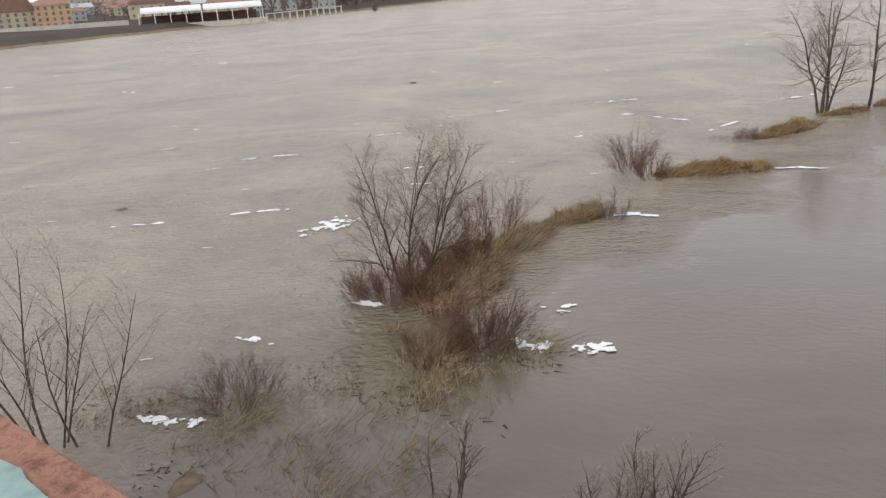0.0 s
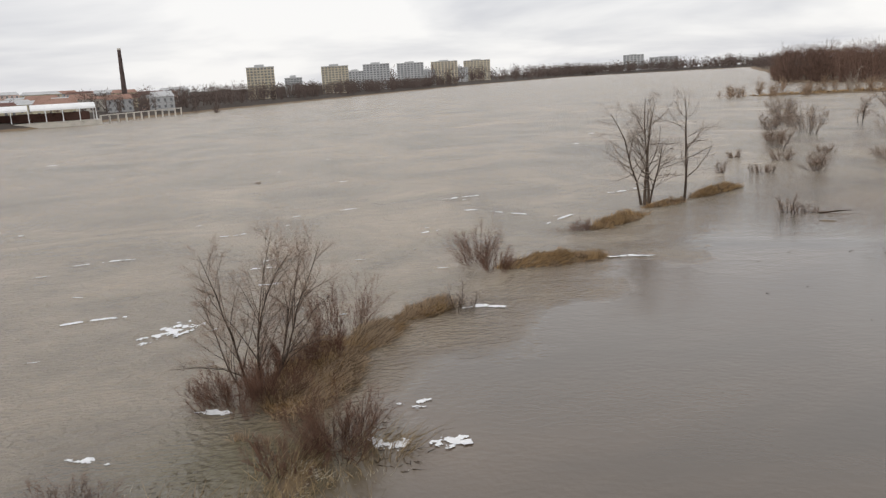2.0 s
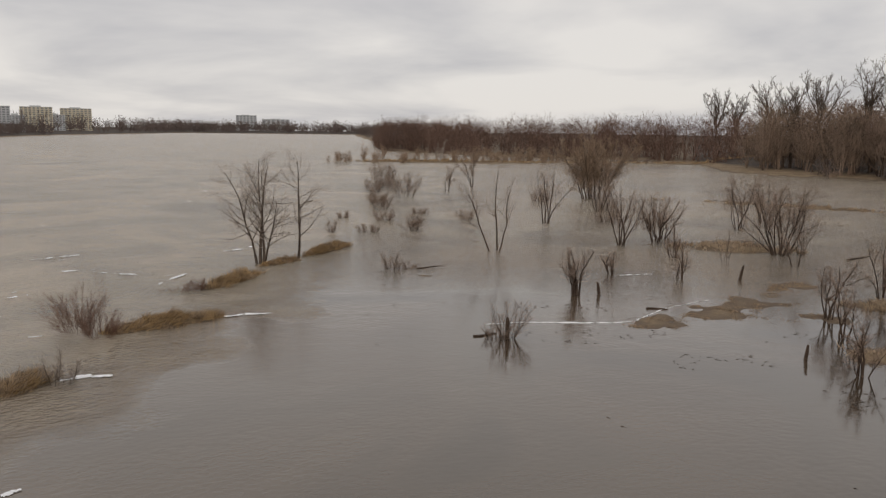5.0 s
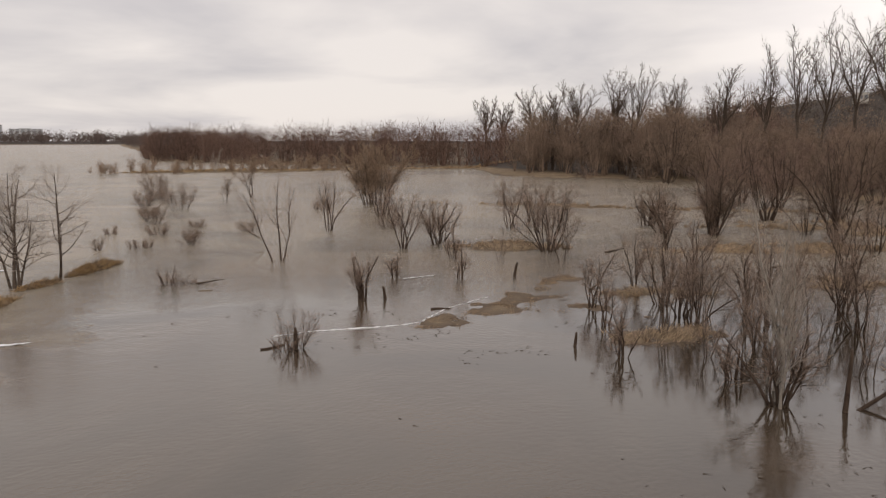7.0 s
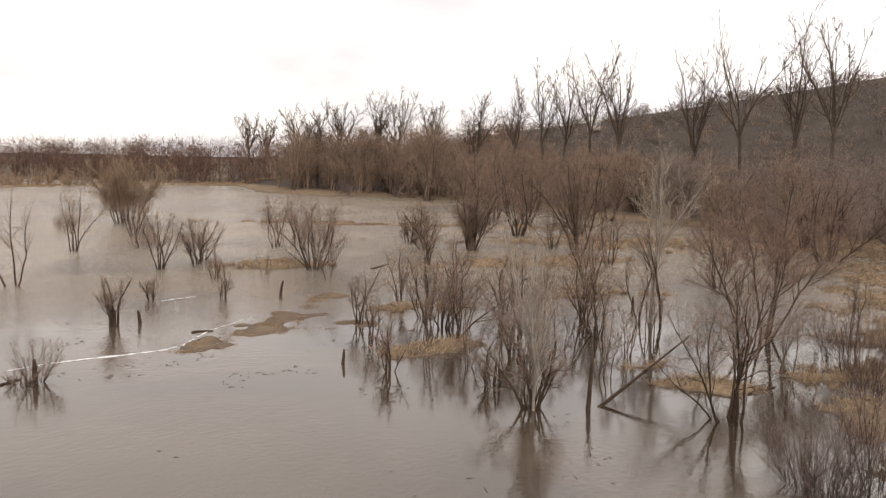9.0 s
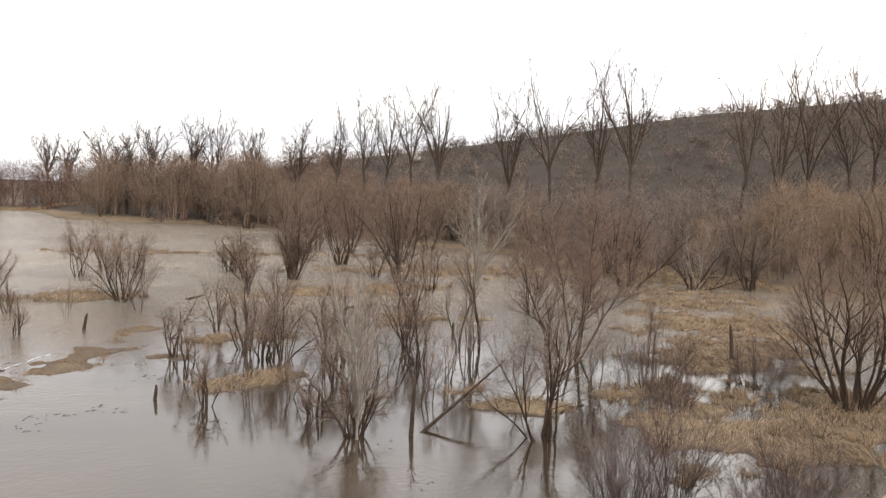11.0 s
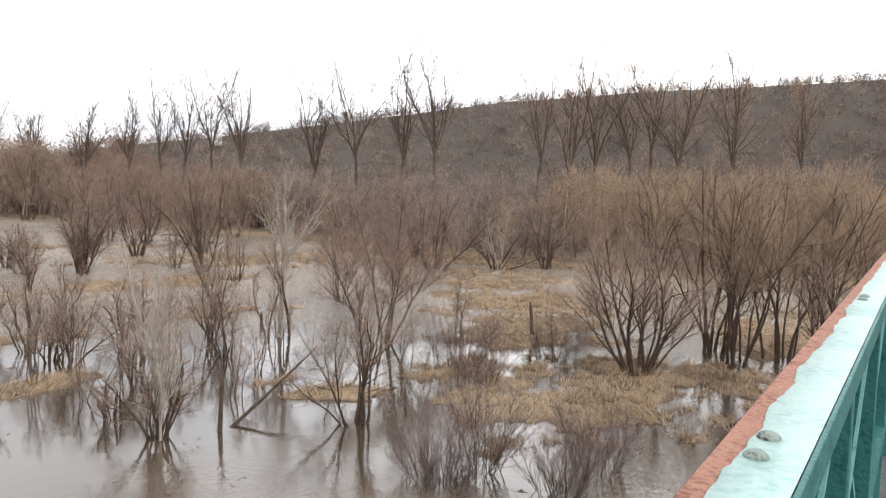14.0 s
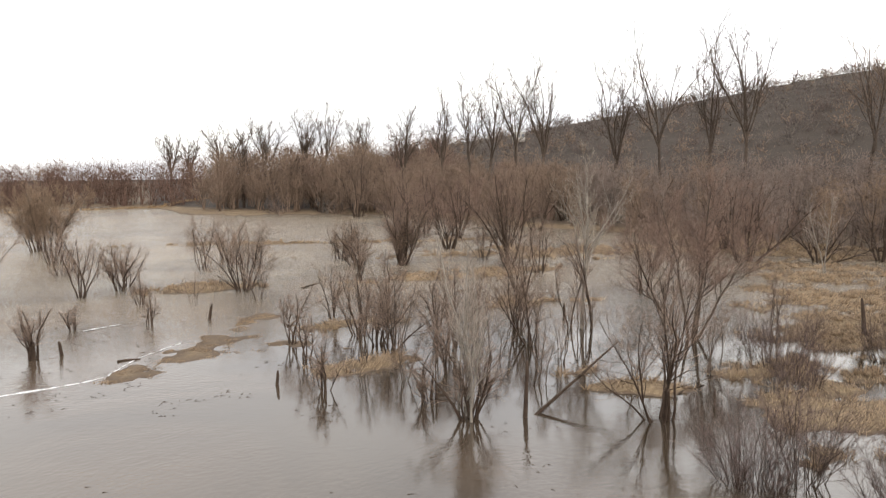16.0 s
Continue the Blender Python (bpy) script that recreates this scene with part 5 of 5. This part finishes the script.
# promenade balustrade along the bank
e = thing("promenade_balustrade", -236, 354, 2.2, "white concrete balustrade along the river promenade", "railing")
e.rotation_euler = (0, 0, math.atan2(95, -8))
part("rail", box(bmesh.new(), 0, 95, -0.25, 0.25, 1.6, 2.1), M_CONCRETE, e)
for k in range(12):
    part("post", box(bmesh.new(), k * 8.5, k * 8.5 + 0.7, -0.35, 0.35, -2.5, 1.598), M_CONCRETE, e)
e = thing("quay_wall", -330, 285, 1.0, "pale concrete quay wall and balustrade over a lawn slope", "wall")
e.rotation_euler = (0, 0, math.atan2(31, 46))
part("wall", box(bmesh.new(), -60, 50, 8, 9, 0, 4.6), M_CONCRETE, e)
part("lawn", box(bmesh.new(), -60, 46, -4, 7.99, -2, 2.2), M_LAWN, e)

# ---- the bridge ----
M_TEAL = mottled("worn_teal_paint", (0.23, 0.385, 0.36), (0.36, 0.515, 0.475), 4.0, 40.0, 0.45, 0.15, spec=0.5)
# darker copies of the teal: shade below the beam's top put into the colour
M_SHADE_TEAL = mottled("shaded_teal_paint", (0.014, 0.085, 0.08), (0.035, 0.145, 0.135), 4.0, 40.0, 0.5, 0.2)
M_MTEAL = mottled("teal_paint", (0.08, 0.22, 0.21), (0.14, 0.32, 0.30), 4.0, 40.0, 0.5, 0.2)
M_RUST = mottled("red_lead_primer", (0.20, 0.095, 0.066), (0.36, 0.185, 0.135), 9.0, 70.0, 0.85, 0.6)
M_ASPHALT = mottled("worn_asphalt", (0.045, 0.045, 0.045), (0.10, 0.10, 0.098), 1.0, 30.0, 0.95, 0.4)
M_RIVET = mottled("worn_rivet", (0.035, 0.024, 0.02), (0.20, 0.25, 0.22), 45.0, 120.0, 0.5, 0.2)
M_MARK = mottled("black_marker", (0.01, 0.01, 0.012), (0.03, 0.03, 0.035), 30.0, 90.0, 0.6)
RAIL_AZ = 107.5
RX = radians(90 - RAIL_AZ)
TOP = EYE - 0.45
bridge = thing("bridge_railing", 0, 0, TOP, "riveted steel railing beam, teal paint peeling to red primer", "railing")
bridge.rotation_euler = (0, 0, RX)
# across the beam: y = 0.15 (inner edge) to 0.30 (outer edge)
beam = part("beam", box(bmesh.new(), -6, 30, 0.152, 0.30, -0.016, -0.003, 0.003), M_RUST, bridge, "red primed steel plate, paint gone")
rng = np.random.default_rng(3)
n = 1500
xs = np.linspace(-6, 30, n)
edge = 0.255 + 0.012 * bumps(xs, xs * 0, 0.22, 5, 3) + 0.006 * bumps(xs, xs * 0, 0.03, 9, 2)
V = np.concatenate([np.stack([xs, np.full(n, 0.15), np.full(n, 0.0)], 1), np.stack([xs, edge, np.full(n, 0.0)], 1), np.stack([xs, edge, np.full(n, -0.003)], 1)])
k = np.arange(n - 1)
F = np.concatenate([np.stack([k, k + 1, k + n + 1], 1), np.stack([k, k + n + 1, k + n], 1), np.stack([k + n, k + n + 1, k + 2 * n + 1], 1), np.stack([k + n, k + 2 * n + 1, k + 2 * n], 1)])
coat = new("paint_coat", tri_mesh("paint_coat", V, F, M_TEAL))
coat.parent = bridge
coat["label"] = "flaking pale teal paint"
# flange, web and bottom rail wear the teal with shade in its colour
part("inner_flange", box(bmesh.new(), -6, 30, 0.138, 0.149, -0.075, 0.0, 0.002), M_SHADE_TEAL, bridge)
part("web", box(bmesh.new(), -6, 30, 0.27, 0.28, -0.9, -0.02), M_SHADE_TEAL, bridge)
part("bottom_rail", box(bmesh.new(), -6, 30, 0.15, 0.30, -1.0, -0.95), M_SHADE_TEAL, bridge)
rivet = bmesh.new()
bmesh.ops.create_uvsphere(rivet, u_segments=14, v_segments=8, radius=0.0225, matrix=Matrix.Diagonal((1, 1, 0.6, 1)))
rm = bpy.data.meshes.new("rivet")
rivet.to_mesh(rm)
rivet.free()
rm.materials.append(M_RIVET)
for k in range(-3, 10):
    for dx in (0.0, 0.125):
        ob = new("rivet", rm)
        ob.parent = beam
        ob.location = (1.413 + k * 2.45 + dx, 0.228, 0.0)
for k in range(-2, 12):
    x = k * 1.45 + 1.1
    part("post", box(bmesh.new(), x, x + 0.07, 0.155, 0.27, -1.55, -0.02, 0.004), M_SHADE_TEAL, bridge)
    for s in (1, -1):
        bm = box(bmesh.new(), -0.8, 0.8, -0.006, 0.006, -0.014, 0.014)
        bmesh.ops.transform(bm, matrix=pose(x + 0.75, 0.20 + 0.014 * s, -0.48, 0, s * 33, 0), verts=bm.verts)
        part("brace", bm, M_MTEAL, bridge, "thin teal flat bar")
# a scrawl in black marker on the paint, no letters
marks = []
for cx, cy, r, a0, a1 in ((-0.96, 0.19, 0.013, 0, 6.0), (-0.93, 0.197, 0.011, 1, 5.2), (-0.90, 0.188, 0.013, -1.5, 1.6), (-0.875, 0.195, 0.016, -1.4, 1.4)):
    q = np.linspace(a0, a1, 16)
    marks.append(tubes(np.stack([cx + r * np.cos(q), cy + r * np.sin(q), np.full(16, 0.001)], 1)[None], np.full((1, 16), 0.001), 4))
ob = new("scrawl", tri_mesh("scrawl", *merged(marks), M_MARK))
ob.parent = coat
ob["label"] = "black marker scrawl"
deck = thing("bridge_deck", 0, 0, 0, "worn grey asphalt footway of the bridge", "bridge", kind="structure")
deck.rotation_euler = (0, 0, RX)
part("footway", box(bmesh.new(), -40, 60, -3.0, 0.34, TOP - 1.8, TOP - 1.55), M_ASPHALT, deck)
